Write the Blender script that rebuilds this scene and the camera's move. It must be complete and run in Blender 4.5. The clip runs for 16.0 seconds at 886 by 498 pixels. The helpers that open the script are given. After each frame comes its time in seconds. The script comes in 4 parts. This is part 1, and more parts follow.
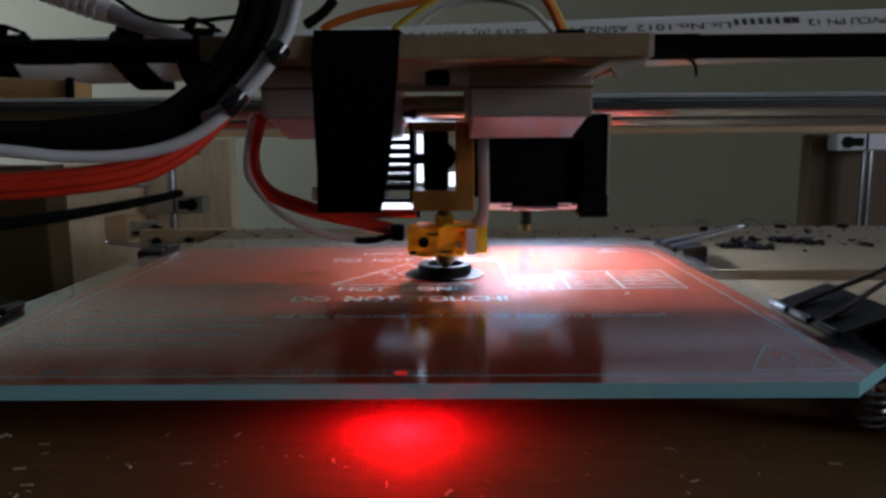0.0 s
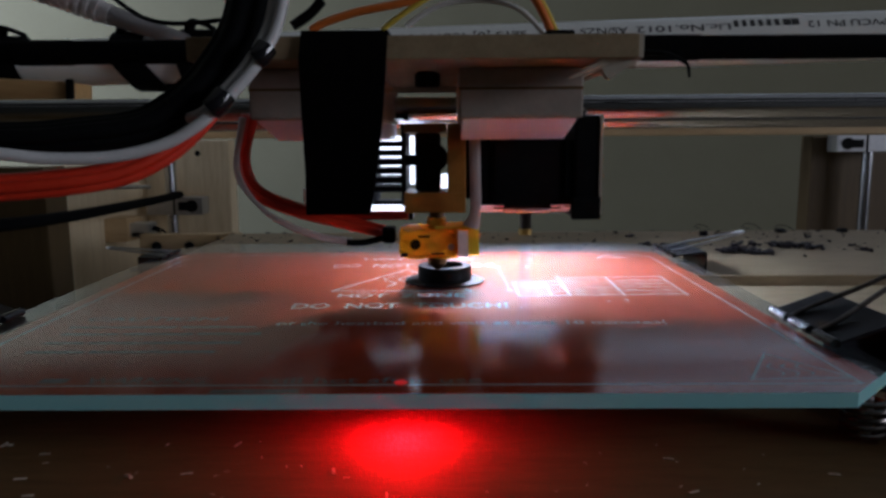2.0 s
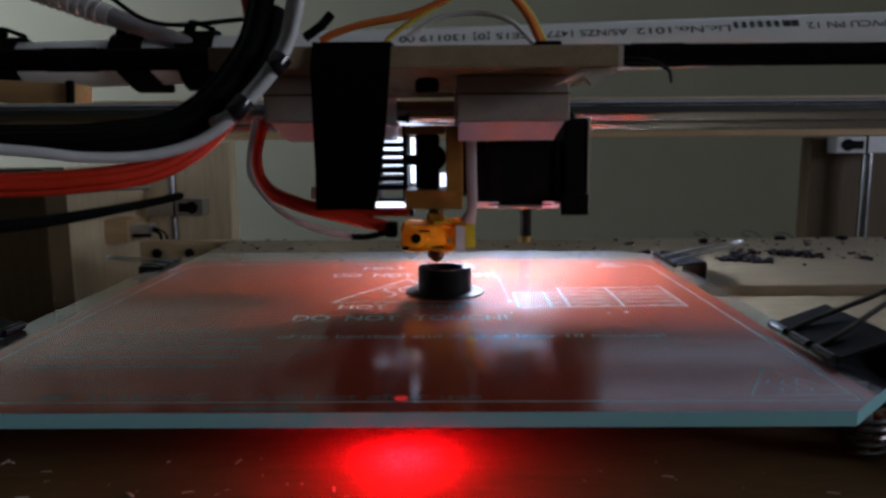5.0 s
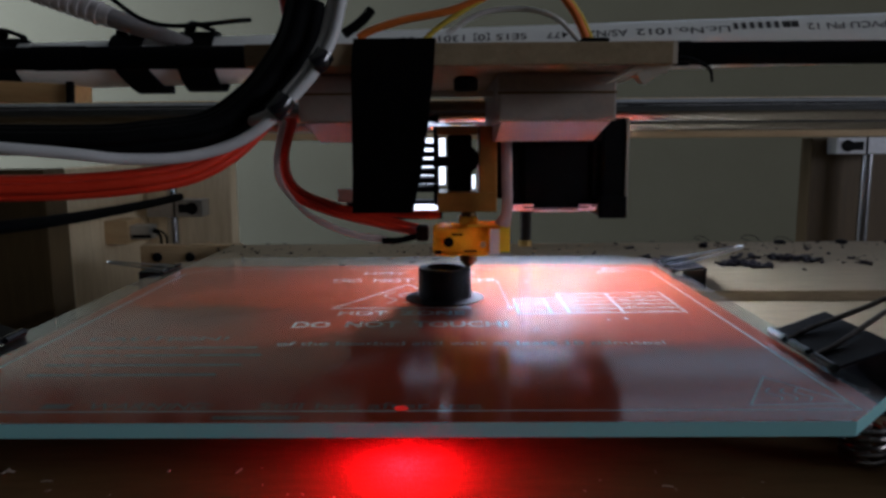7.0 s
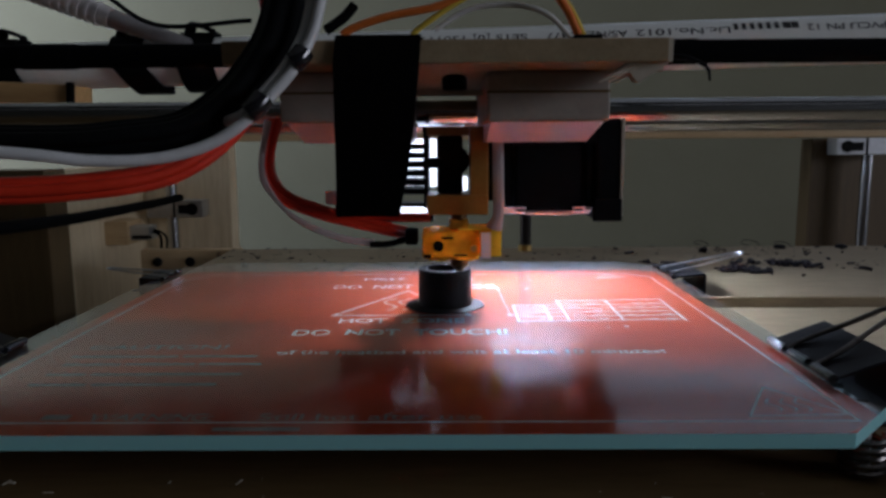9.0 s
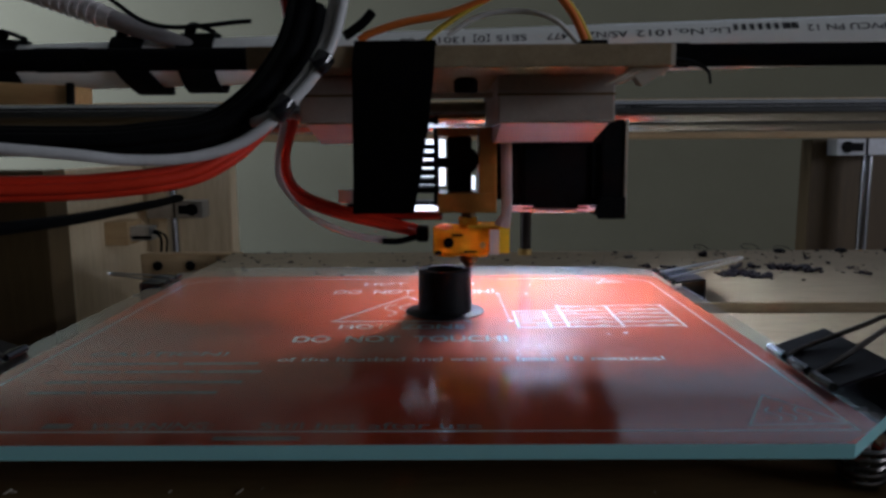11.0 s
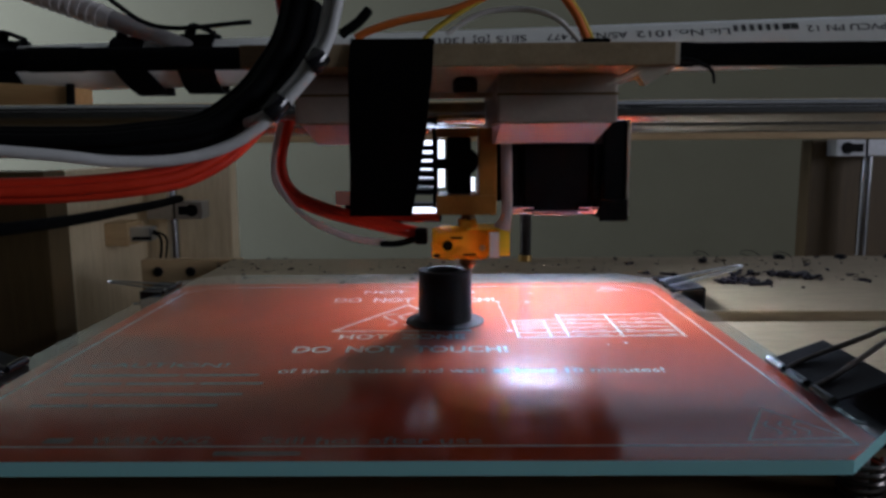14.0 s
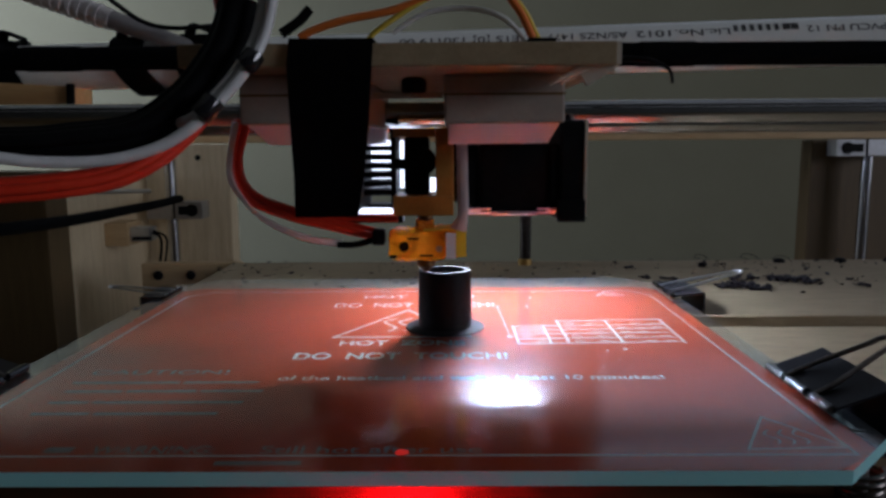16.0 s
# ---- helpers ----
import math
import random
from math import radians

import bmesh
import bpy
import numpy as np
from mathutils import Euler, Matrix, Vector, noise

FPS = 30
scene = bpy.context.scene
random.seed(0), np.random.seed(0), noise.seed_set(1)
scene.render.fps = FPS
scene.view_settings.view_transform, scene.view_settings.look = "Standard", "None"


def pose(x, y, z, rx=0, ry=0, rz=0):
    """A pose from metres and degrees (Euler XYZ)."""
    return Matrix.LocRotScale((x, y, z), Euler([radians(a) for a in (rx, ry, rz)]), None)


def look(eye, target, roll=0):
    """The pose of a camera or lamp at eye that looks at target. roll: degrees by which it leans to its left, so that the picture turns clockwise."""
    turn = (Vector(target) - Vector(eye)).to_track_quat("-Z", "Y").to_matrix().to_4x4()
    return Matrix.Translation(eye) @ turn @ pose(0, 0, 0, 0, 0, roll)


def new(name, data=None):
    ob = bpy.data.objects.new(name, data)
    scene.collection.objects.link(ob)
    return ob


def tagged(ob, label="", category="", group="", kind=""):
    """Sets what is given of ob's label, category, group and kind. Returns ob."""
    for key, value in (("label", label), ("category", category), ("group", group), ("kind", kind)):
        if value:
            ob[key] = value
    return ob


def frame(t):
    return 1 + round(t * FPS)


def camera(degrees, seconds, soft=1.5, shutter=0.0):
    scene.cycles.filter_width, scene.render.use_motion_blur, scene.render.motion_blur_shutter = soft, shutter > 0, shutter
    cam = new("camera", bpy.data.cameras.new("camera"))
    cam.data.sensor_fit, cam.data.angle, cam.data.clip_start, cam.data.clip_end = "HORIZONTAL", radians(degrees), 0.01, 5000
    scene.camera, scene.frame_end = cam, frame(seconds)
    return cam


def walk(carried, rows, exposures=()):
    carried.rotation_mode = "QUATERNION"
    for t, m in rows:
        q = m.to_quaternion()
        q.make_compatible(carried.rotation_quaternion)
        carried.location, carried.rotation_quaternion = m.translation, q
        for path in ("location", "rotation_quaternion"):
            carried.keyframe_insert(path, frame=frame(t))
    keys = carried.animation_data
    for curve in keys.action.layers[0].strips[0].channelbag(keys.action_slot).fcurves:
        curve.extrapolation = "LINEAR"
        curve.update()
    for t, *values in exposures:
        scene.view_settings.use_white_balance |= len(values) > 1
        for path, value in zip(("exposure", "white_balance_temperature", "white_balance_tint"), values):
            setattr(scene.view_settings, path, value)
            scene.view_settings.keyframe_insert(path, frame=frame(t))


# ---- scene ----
# ---------------------------------------------------------------- camera
cam = camera(62.14, 16.0, soft=3.0)
EYE = (0.01445, -0.13318, 0.06252)
# slow sag of the stand: seconds, degrees from level
SAG = [(0.0, 81.245), (0.5, 81.276), (1.0, 81.307), (1.5, 81.333), (2.0, 81.355), (2.5, 81.373), (3.0, 81.391), (3.5, 81.408),
       (4.0, 81.426), (6.5, 81.51), (7.5, 81.545), (8.5, 81.567), (9.0, 81.58), (11.5, 81.637), (12.5, 81.664), (13.5, 81.681), (14.0, 81.686), (16.0, 81.686)]
walk(cam, [(t, pose(*EYE, rx, 0.402, 0.54)) for t, rx in SAG], exposures=[(0.0, 0.80, 5600, 14), (16.0, 0.80, 5600, 14)])

# ---------------------------------------------------------------- world and large lights
world = bpy.data.worlds.new("world")
scene.world = world
world.use_nodes = True
world.node_tree.nodes["Background"].inputs["Color"].default_value = (0.62, 0.72, 0.85, 1)
world.node_tree.nodes["Background"].inputs["Strength"].default_value = 0.005


def area_lamp(name, eye, target, size_x, size_y, watts, colour):
    data = bpy.data.lights.new(name, "AREA")
    data.shape, data.size, data.size_y, data.energy, data.color = "RECTANGLE", size_x, size_y, watts, colour
    ob = new(name, data)
    ob.matrix_world = look(eye, target)
    return ob


# dim daylight: unseen lamp at the right, window high in the back wall
area_lamp("window_light", (2.10, -0.60, 0.38), (0.05, 0.15, 0.05), 1.0, 0.6, 7.0, (1.0, 0.97, 0.95))
# unseen lamp added in the room to brighten the left of the back wall
area_lamp("wall_fill_light", (-1.10, 0.45, 0.35), (-0.90, 1.00, 0.25), 0.6, 0.4, 7.4, (0.86, 0.92, 1.0))
area_lamp("back_window_light", (0.625, 1.03, 0.555), (0.625, 0.0, 0.555), 0.73, 0.51, 0.34, (0.80, 0.90, 1.0))


# ---------------------------------------------------------------- materials
def material(name):
    m = bpy.data.materials.new(name)
    m.use_nodes = True
    return m, m.node_tree.nodes, m.node_tree.links, m.node_tree.nodes["Principled BSDF"]


def node(nodes, kind, **values):
    n = nodes.new(kind)
    for k, v in values.items():
        n.inputs[k.replace("_", " ")].default_value = v
    return n


def ramp(nodes, links, source, stops):
    r = nodes.new("ShaderNodeValToRGB")
    while len(r.color_ramp.elements) < len(stops):
        r.color_ramp.elements.new(0.5)
    for e, (p, c) in zip(r.color_ramp.elements, stops):
        e.position, e.color = p, (*c, 1)
    links.new(source, r.inputs["Fac"])
    return r.outputs["Color"]


def surface(name, dark, light, scale=200.0, rough=0.6, metal=0.0, bump=0.2, stretch=(1, 1, 1), rough_spread=0.12, fine=6.0, depth=0.0004, shine=0.5):
    """A surface that varies between two colours at two scales, with fine relief."""
    m, nodes, links, bsdf = material(name)
    coord = nodes.new("ShaderNodeTexCoord")
    mapping = nodes.new("ShaderNodeMapping")
    mapping.inputs["Scale"].default_value = stretch
    links.new(coord.outputs["Object"], mapping.inputs["Vector"])
    big = node(nodes, "ShaderNodeTexNoise", Scale=scale, Detail=4.0, Roughness=0.6)
    small = node(nodes, "ShaderNodeTexNoise", Scale=scale * fine, Detail=5.0, Roughness=0.65)
    for n in (big, small):
        links.new(mapping.outputs["Vector"], n.inputs["Vector"])
    mixer = nodes.new("ShaderNodeMath")
    mixer.operation = "MULTIPLY_ADD"
    links.new(small.outputs["Fac"], mixer.inputs[0])
    mixer.inputs[1].default_value = 0.45
    half = nodes.new("ShaderNodeMath")
    half.operation = "MULTIPLY"
    half.inputs[1].default_value = 0.55
    links.new(big.outputs["Fac"], half.inputs[0])
    links.new(half.outputs[0], mixer.inputs[2])
    links.new(ramp(nodes, links, mixer.outputs[0], [(0.32, dark), (0.68, light)]), bsdf.inputs["Base Color"])
    gloss = nodes.new("ShaderNodeMapRange")
    gloss.inputs["To Min"].default_value = max(0.02, rough - rough_spread)
    gloss.inputs["To Max"].default_value = min(1.0, rough + rough_spread)
    links.new(small.outputs["Fac"], gloss.inputs["Value"])
    links.new(gloss.outputs["Result"], bsdf.inputs["Roughness"])
    bsdf.inputs["Metallic"].default_value = metal
    bsdf.inputs["Specular IOR Level"].default_value = shine
    if bump:
        b = node(nodes, "ShaderNodeBump", Strength=bump, Distance=depth)
        links.new(mixer.outputs[0], b.inputs["Height"])
        links.new(b.outputs["Normal"], bsdf.inputs["Normal"])
    return m


def wood(name, dark, light, along=(1, 14, 14), scale=22.0, rough=0.55):
    return surface(name, dark, light, scale=scale, rough=rough, bump=0.25, stretch=along, fine=5.0)


def glow(name, colour, strength):
    m, nodes, links, bsdf = material(name)
    bsdf.inputs["Base Color"].default_value = (*colour, 1)
    bsdf.inputs["Emission Color"].default_value = (*colour, 1)
    bsdf.inputs["Emission Strength"].default_value = strength
    return m


def plate_glass():
    """Clear float glass with a thin film of dust and glue on it."""
    m, nodes, links, bsdf = material("plate_glass")
    nodes.remove(bsdf)
    out = nodes["Material Output"]
    coord = nodes.new("ShaderNodeTexCoord")
    n1 = node(nodes, "ShaderNodeTexNoise", Scale=22.0, Detail=5.0, Roughness=0.6)
    n2 = node(nodes, "ShaderNodeTexNoise", Scale=900.0, Detail=3.0, Roughness=0.6)
    streak_map = nodes.new("ShaderNodeMapping")
    streak_map.inputs["Scale"].default_value = (30, 400, 1)
    n3 = node(nodes, "ShaderNodeTexNoise", Scale=1.0, Detail=4.0, Roughness=0.6)
    links.new(coord.outputs["Object"], streak_map.inputs["Vector"])
    links.new(streak_map.outputs["Vector"], n3.inputs["Vector"])
    for n in (n1, n2):
        links.new(coord.outputs["Object"], n.inputs["Vector"])
    clear = nodes.new("ShaderNodeBsdfTransparent")
    clear.inputs["Color"].default_value = (0.90, 0.95, 0.93, 1)
    gloss = nodes.new("ShaderNodeBsdfGlossy")
    gloss.inputs["Color"].default_value = (0.95, 0.97, 1.0, 1)
    rough = nodes.new("ShaderNodeMapRange")
    rough.inputs["From Min"].default_value, rough.inputs["From Max"].default_value = 0.3, 0.7
    rough.inputs["To Min"].default_value, rough.inputs["To Max"].default_value = 0.10, 0.17
    links.new(n1.outputs["Fac"], rough.inputs["Value"])
    links.new(rough.outputs["Result"], gloss.inputs["Roughness"])
    bump = node(nodes, "ShaderNodeBump", Strength=0.015, Distance=0.0002)
    links.new(n3.outputs["Fac"], bump.inputs["Height"])
    links.new(bump.outputs["Normal"], gloss.inputs["Normal"])
    # grazing gloss of plain glass: 0.04 + 0.96 * facing ** 5
    weight = nodes.new("ShaderNodeLayerWeight")
    weight.inputs["Blend"].default_value = 0.5
    power = nodes.new("ShaderNodeMath")
    power.operation = "POWER"
    power.inputs[1].default_value = 5.0
    links.new(weight.outputs["Facing"], power.inputs[0])
    fresnel = nodes.new("ShaderNodeMath")
    fresnel.operation = "MULTIPLY_ADD"
    fresnel.inputs[1].default_value, fresnel.inputs[2].default_value = 0.96, 0.06
    links.new(power.outputs[0], fresnel.inputs[0])
    mix = nodes.new("ShaderNodeMixShader")
    haze = nodes.new("ShaderNodeBsdfGlossy")
    haze.inputs["Color"].default_value = (0.80, 0.90, 1.0, 1)
    haze.inputs["Roughness"].default_value = 0.48
    lobes = nodes.new("ShaderNodeMixShader")
    lobes.inputs["Fac"].default_value = 0.03
    links.new(gloss.outputs[0], lobes.inputs[1])
    links.new(haze.outputs[0], lobes.inputs[2])
    links.new(fresnel.outputs[0], mix.inputs["Fac"])
    links.new(clear.outputs[0], mix.inputs[1])
    links.new(lobes.outputs[0], mix.inputs[2])
    dust = nodes.new("ShaderNodeBsdfDiffuse")
    dust.inputs["Color"].default_value = (0.74, 0.77, 0.84, 1)
    amount = nodes.new("ShaderNodeMath")
    amount.operation = "MULTIPLY"
    film = nodes.new("ShaderNodeMapRange")
    film.inputs["From Min"].default_value, film.inputs["From Max"].default_value = 0.3, 0.75
    film.inputs["To Min"].default_value, film.inputs["To Max"].default_value = 0.010, 0.045
    links.new(n1.outputs["Fac"], film.inputs["Value"])
    grain = nodes.new("ShaderNodeMapRange")
    grain.inputs["To Min"].default_value, grain.inputs["To Max"].default_value = 0.6, 1.4
    links.new(n2.outputs["Fac"], grain.inputs["Value"])
    links.new(film.outputs["Result"], amount.inputs[0])
    links.new(grain.outputs["Result"], amount.inputs[1])
    mix2 = nodes.new("ShaderNodeMixShader")
    links.new(amount.outputs[0], mix2.inputs["Fac"])
    links.new(mix.outputs[0], mix2.inputs[1])
    links.new(dust.outputs[0], mix2.inputs[2])
    links.new(mix2.outputs[0], out.inputs["Surface"])
    return m


def backlit(mat, colour, share):
    """Lets some light through a thin tape or plastic."""
    nodes, links = mat.node_tree.nodes, mat.node_tree.links
    thin = nodes.new("ShaderNodeBsdfTranslucent")
    thin.inputs["Color"].default_value = (*colour, 1)
    mix = nodes.new("ShaderNodeMixShader")
    mix.inputs["Fac"].default_value = share
    links.new(nodes["Principled BSDF"].outputs[0], mix.inputs[1])
    links.new(thin.outputs[0], mix.inputs[2])
    links.new(mix.outputs[0], nodes["Material Output"].inputs["Surface"])
    return mat


GLASS = plate_glass()
GLASS_UNDER, _nodes, _links, _bsdf = material("glass_underside")
_clear = _nodes.new("ShaderNodeBsdfTransparent")
_clear.inputs["Color"].default_value = (0.95, 0.98, 0.97, 1)
_links.new(_clear.outputs[0], _nodes["Material Output"].inputs["Surface"])
GLASS_EDGE, _n, _l, _b = material("glass_edge")
_b.inputs["Base Color"].default_value = (0.46, 0.96, 1.0, 1)
_b.inputs["Roughness"].default_value = 0.2
_through = _n.new("ShaderNodeBsdfTranslucent")
_through.inputs["Color"].default_value = (0.45, 0.98, 1.0, 1)
_both = _n.new("ShaderNodeMixShader")
_both.inputs["Fac"].default_value = 0.25
_l.new(_b.outputs[0], _both.inputs[1])
_l.new(_through.outputs[0], _both.inputs[2])
_l.new(_both.outputs[0], _n["Material Output"].inputs["Surface"])
SOLDER_RED = surface("red_solder_mask", (0.48, 0.040, 0.003), (0.66, 0.066, 0.005), 60, 0.75, bump=0.05, shine=0.08)
SILK = surface("white_silk_print", (0.74, 0.73, 0.72), (0.85, 0.85, 0.84), 900, 0.8, bump=0.0, shine=0.1)
# same white print, with the weak light at the front put into its colour
SHADED_SILK = surface("shaded_white_print", (0.22, 0.18, 0.17), (0.40, 0.37, 0.36), 500, 0.8, bump=0.0, shine=0.1)
MDF = surface("raw_mdf", (0.27, 0.20, 0.11), (0.40, 0.31, 0.18), 160, 0.85, bump=0.35)
BOARD_EDGE = surface("pale_board_end", (0.5, 0.45, 0.35), (0.62, 0.57, 0.46), 300, 0.8)
PINE = wood("pine_wood", (0.40, 0.26, 0.12), (0.60, 0.43, 0.23))
PINE_BEAM = wood("orange_pine", (0.52, 0.30, 0.11), (0.70, 0.46, 0.20))
PINE_UP = wood("upright_pine", (0.55, 0.42, 0.24), (0.80, 0.67, 0.45), along=(14, 14, 1))
# brown pine, darkened further for the weak light at right and far left
SHADED_BROWN_UP = wood("shaded_brown_pine", (0.075, 0.046, 0.016), (0.125, 0.080, 0.032), along=(14, 14, 1))
PLY = wood("plywood", (0.21, 0.155, 0.085), (0.34, 0.26, 0.155), along=(2, 12, 12), scale=30, rough=0.7)
PLY_DARK = wood("brown_plywood", (0.11, 0.064, 0.016), (0.18, 0.108, 0.034), along=(2, 12, 12), scale=30, rough=0.8)
BLOCK = surface("painted_block", (0.36, 0.31, 0.26), (0.46, 0.40, 0.335), 120, 0.6)
PALE_PLATE = surface("pale_plastic_plate", (0.74, 0.66, 0.80), (0.88, 0.78, 0.92), 150, 0.35, bump=0.05)
CHROME = surface("hardened_steel_rod", (0.46, 0.47, 0.49), (0.58, 0.59, 0.62), 300, 0.2, metal=1.0, bump=0.03, rough_spread=0.06, stretch=(0.1, 1, 1))
ALLOY = surface("cast_alloy", (0.55, 0.56, 0.58), (0.68, 0.69, 0.72), 300, 0.38, metal=1.0, bump=0.1)
STEEL_WIRE = surface("steel_wire", (0.70, 0.70, 0.72), (0.84, 0.84, 0.86), 400, 0.34, metal=1.0, bump=0.05)
DARK_WIRE = surface("dull_steel_wire", (0.10, 0.09, 0.085), (0.24, 0.22, 0.21), 400, 0.3, metal=1.0, bump=0.05)
# brass in a darker tone, for the nozzle and heat break
DARK_BRASS = surface("dark_brass", (0.10, 0.055, 0.022), (0.20, 0.115, 0.05), 400, 0.4, metal=1.0)
BRASS = surface("brass", (0.55, 0.36, 0.12), (0.70, 0.48, 0.18), 400, 0.3, metal=1.0)
KAPTON = backlit(surface("amber_tape", (0.74, 0.36, 0.02), (0.88, 0.52, 0.05), 220, 0.2, bump=0.5), (0.98, 0.60, 0.04), 0.45)
YELLOW = backlit(surface("yellow_tape", (0.90, 0.78, 0.04), (0.95, 0.86, 0.10), 260, 0.35), (0.98, 0.88, 0.06), 0.4)
PAPER = surface("white_paper", (0.84, 0.84, 0.82), (0.92, 0.92, 0.90), 400, 0.7)
AMBER_WOOD = surface("amber_plate", (0.34, 0.15, 0.025), (0.46, 0.22, 0.04), 160, 0.4)
BLACK_TAPE = surface("black_cloth_tape", (0.0015, 0.0015, 0.0015), (0.004, 0.004, 0.0045), 500, 0.9, bump=0.4, shine=0.08)
BLACK_PLASTIC = surface("black_plastic", (0.003, 0.003, 0.0035), (0.008, 0.008, 0.009), 300, 0.55, shine=0.08)
BLACK_RAIL = surface("black_rail", (0.0015, 0.0015, 0.002), (0.004, 0.004, 0.0045), 200, 0.85, stretch=(0.1, 1, 1), shine=0.05)
BLACK_LACQUER = surface("black_lacquer", (0.004, 0.004, 0.006), (0.010, 0.010, 0.014), 500, 0.42, bump=0.1, shine=0.15)
GLOSS_BLACK = surface("polished_black_lip", (0.004, 0.004, 0.006), (0.010, 0.010, 0.014), 500, 0.14, bump=0.05, shine=0.9, rough_spread=0.05)
DARK_PRINT = surface("dark_printed_plastic", (0.003, 0.0026, 0.0032), (0.008, 0.0066, 0.008), 260, 0.55, bump=0.3, shine=0.16)
RUBBER = surface("black_cable_sleeve", (0.002, 0.002, 0.0025), (0.005, 0.0055, 0.006), 300, 0.75, shine=0.07)
GREY_WIRE = surface("grey_cable", (0.60, 0.61, 0.61), (0.74, 0.75, 0.75), 200, 0.4, bump=0.05)
WHITE_WIRE = backlit(surface("white_sleeve", (0.66, 0.62, 0.60), (0.80, 0.76, 0.74), 200, 0.35), (0.9, 0.75, 0.72), 0.4)
RED_WIRE = surface("red_cable", (0.66, 0.030, 0.010), (0.80, 0.055, 0.018), 200, 0.38, bump=0.05)
ORANGE_WIRE = surface("orange_wire", (0.72, 0.16, 0.02), (0.82, 0.22, 0.04), 200, 0.4, bump=0.05)
YELLOW_WIRE = surface("yellow_wire", (0.70, 0.50, 0.04), (0.80, 0.60, 0.08), 200, 0.4, bump=0.05)
PVC = surface("white_pvc", (0.84, 0.86, 0.82), (0.92, 0.93, 0.90), 60, 0.35, bump=0.03)
INK = surface("black_ink", (0.02, 0.02, 0.02), (0.05, 0.05, 0.05), 900, 0.6, bump=0.0)
NYLON = backlit(surface("milky_nylon", (0.50, 0.47, 0.46), (0.62, 0.58, 0.57), 150, 0.45), (0.80, 0.70, 0.70), 0.35)
CONDUIT_GREY = surface("grey_tube", (0.22, 0.21, 0.21), (0.30, 0.29, 0.29), 150, 0.4)
CONDUIT = surface("pale_conduit", (0.55, 0.52, 0.52), (0.68, 0.65, 0.64), 150, 0.4)
DEBRIS = surface("plastic_scrap", (0.005, 0.004, 0.006), (0.018, 0.012, 0.016), 200, 0.55, shine=0.15)
WALL_PAINT = surface("wall_paint", (0.135, 0.125, 0.075), (0.165, 0.155, 0.098), 6, 0.85, bump=0.1, fine=40)
# dark tone for unseen walls, so that little light bounces onto front faces
LOW_BOUNCE_PAINT = surface("low_bounce_paint", (0.07, 0.07, 0.065), (0.10, 0.10, 0.09), 6, 0.9, bump=0.05, fine=40)
TABLE_TOP = wood("table_top", (0.10, 0.065, 0.03), (0.17, 0.11, 0.055), along=(1, 10, 10), scale=8)
CEILING_PAINT = surface("ceiling_paint", (0.70, 0.70, 0.68), (0.78, 0.78, 0.76), 6, 0.9, bump=0.05)
CARPET = surface("grey_carpet", (0.14, 0.13, 0.12), (0.20, 0.19, 0.17), 60, 0.95, bump=0.4)
LED_WHITE = glow("white_led", (0.82, 0.90, 1.0), 375.0)
# glow for lamplit white behind the fins and for the lower lamp strip
WHITE_GLOW = glow("white_glow", (0.92, 0.96, 1.0), 1.2)
LED_RED = glow("red_led", (1.0, 0.00008, 0.00006), 3200.0)
LED_CHIP = glow("red_chip", (1.0, 0.02, 0.01), 0.25)


# ---------------------------------------------------------------- mesh tools
def finish(name, bm, mat, parent=None, label="", smooth=False, bevel=0.0):
    if bevel:
        bmesh.ops.bevel(bm, geom=list(bm.edges), offset=bevel, segments=2, profile=0.6, affect="EDGES", clamp_overlap=True)
    mesh = bpy.data.meshes.new(name)
    bm.normal_update()
    bm.to_mesh(mesh)
    bm.free()
    for m in mat if isinstance(mat, (list, tuple)) else [mat]:
        mesh.materials.append(m)
    if smooth:
        mesh.shade_smooth()
        mesh.set_sharp_from_angle(angle=radians(38))
    ob = new(name, mesh)
    if parent is not None:
        ob.parent = parent
    if label:
        ob["label"] = label
    return ob


def part(name, bm, mat, parent, label="", smooth=False, bevel=0.0):
    return finish(name, bm, mat, parent, label, smooth, bevel)


def thing(name, label, category, group="", kind="", at=(0, 0, 0)):
    ob = new(name)
    ob.empty_display_size = 0.01
    ob.location = at
    return tagged(ob, label, category, group, kind)


def box(x0, x1, y0, y1, z0, z1, bm=None, turn=None):
    bm = bm or bmesh.new()
    m = Matrix.LocRotScale(((x0 + x1) / 2, (y0 + y1) / 2, (z0 + z1) / 2), turn, (x1 - x0, y1 - y0, z1 - z0))
    bmesh.ops.create_cube(bm, size=1, matrix=m)
    return bm


def rod(a, b, r, bm=None, segments=20, r2=None):
    bm = bm or bmesh.new()
    a, b = Vector(a), Vector(b)
    m = Matrix.Translation((a + b) / 2) @ (b - a).to_track_quat("Z", "Y").to_matrix().to_4x4()
    bmesh.ops.create_cone(bm, cap_ends=True, segments=segments, radius1=r, radius2=r if r2 is None else r2, depth=(b - a).length, matrix=m)
    return bm


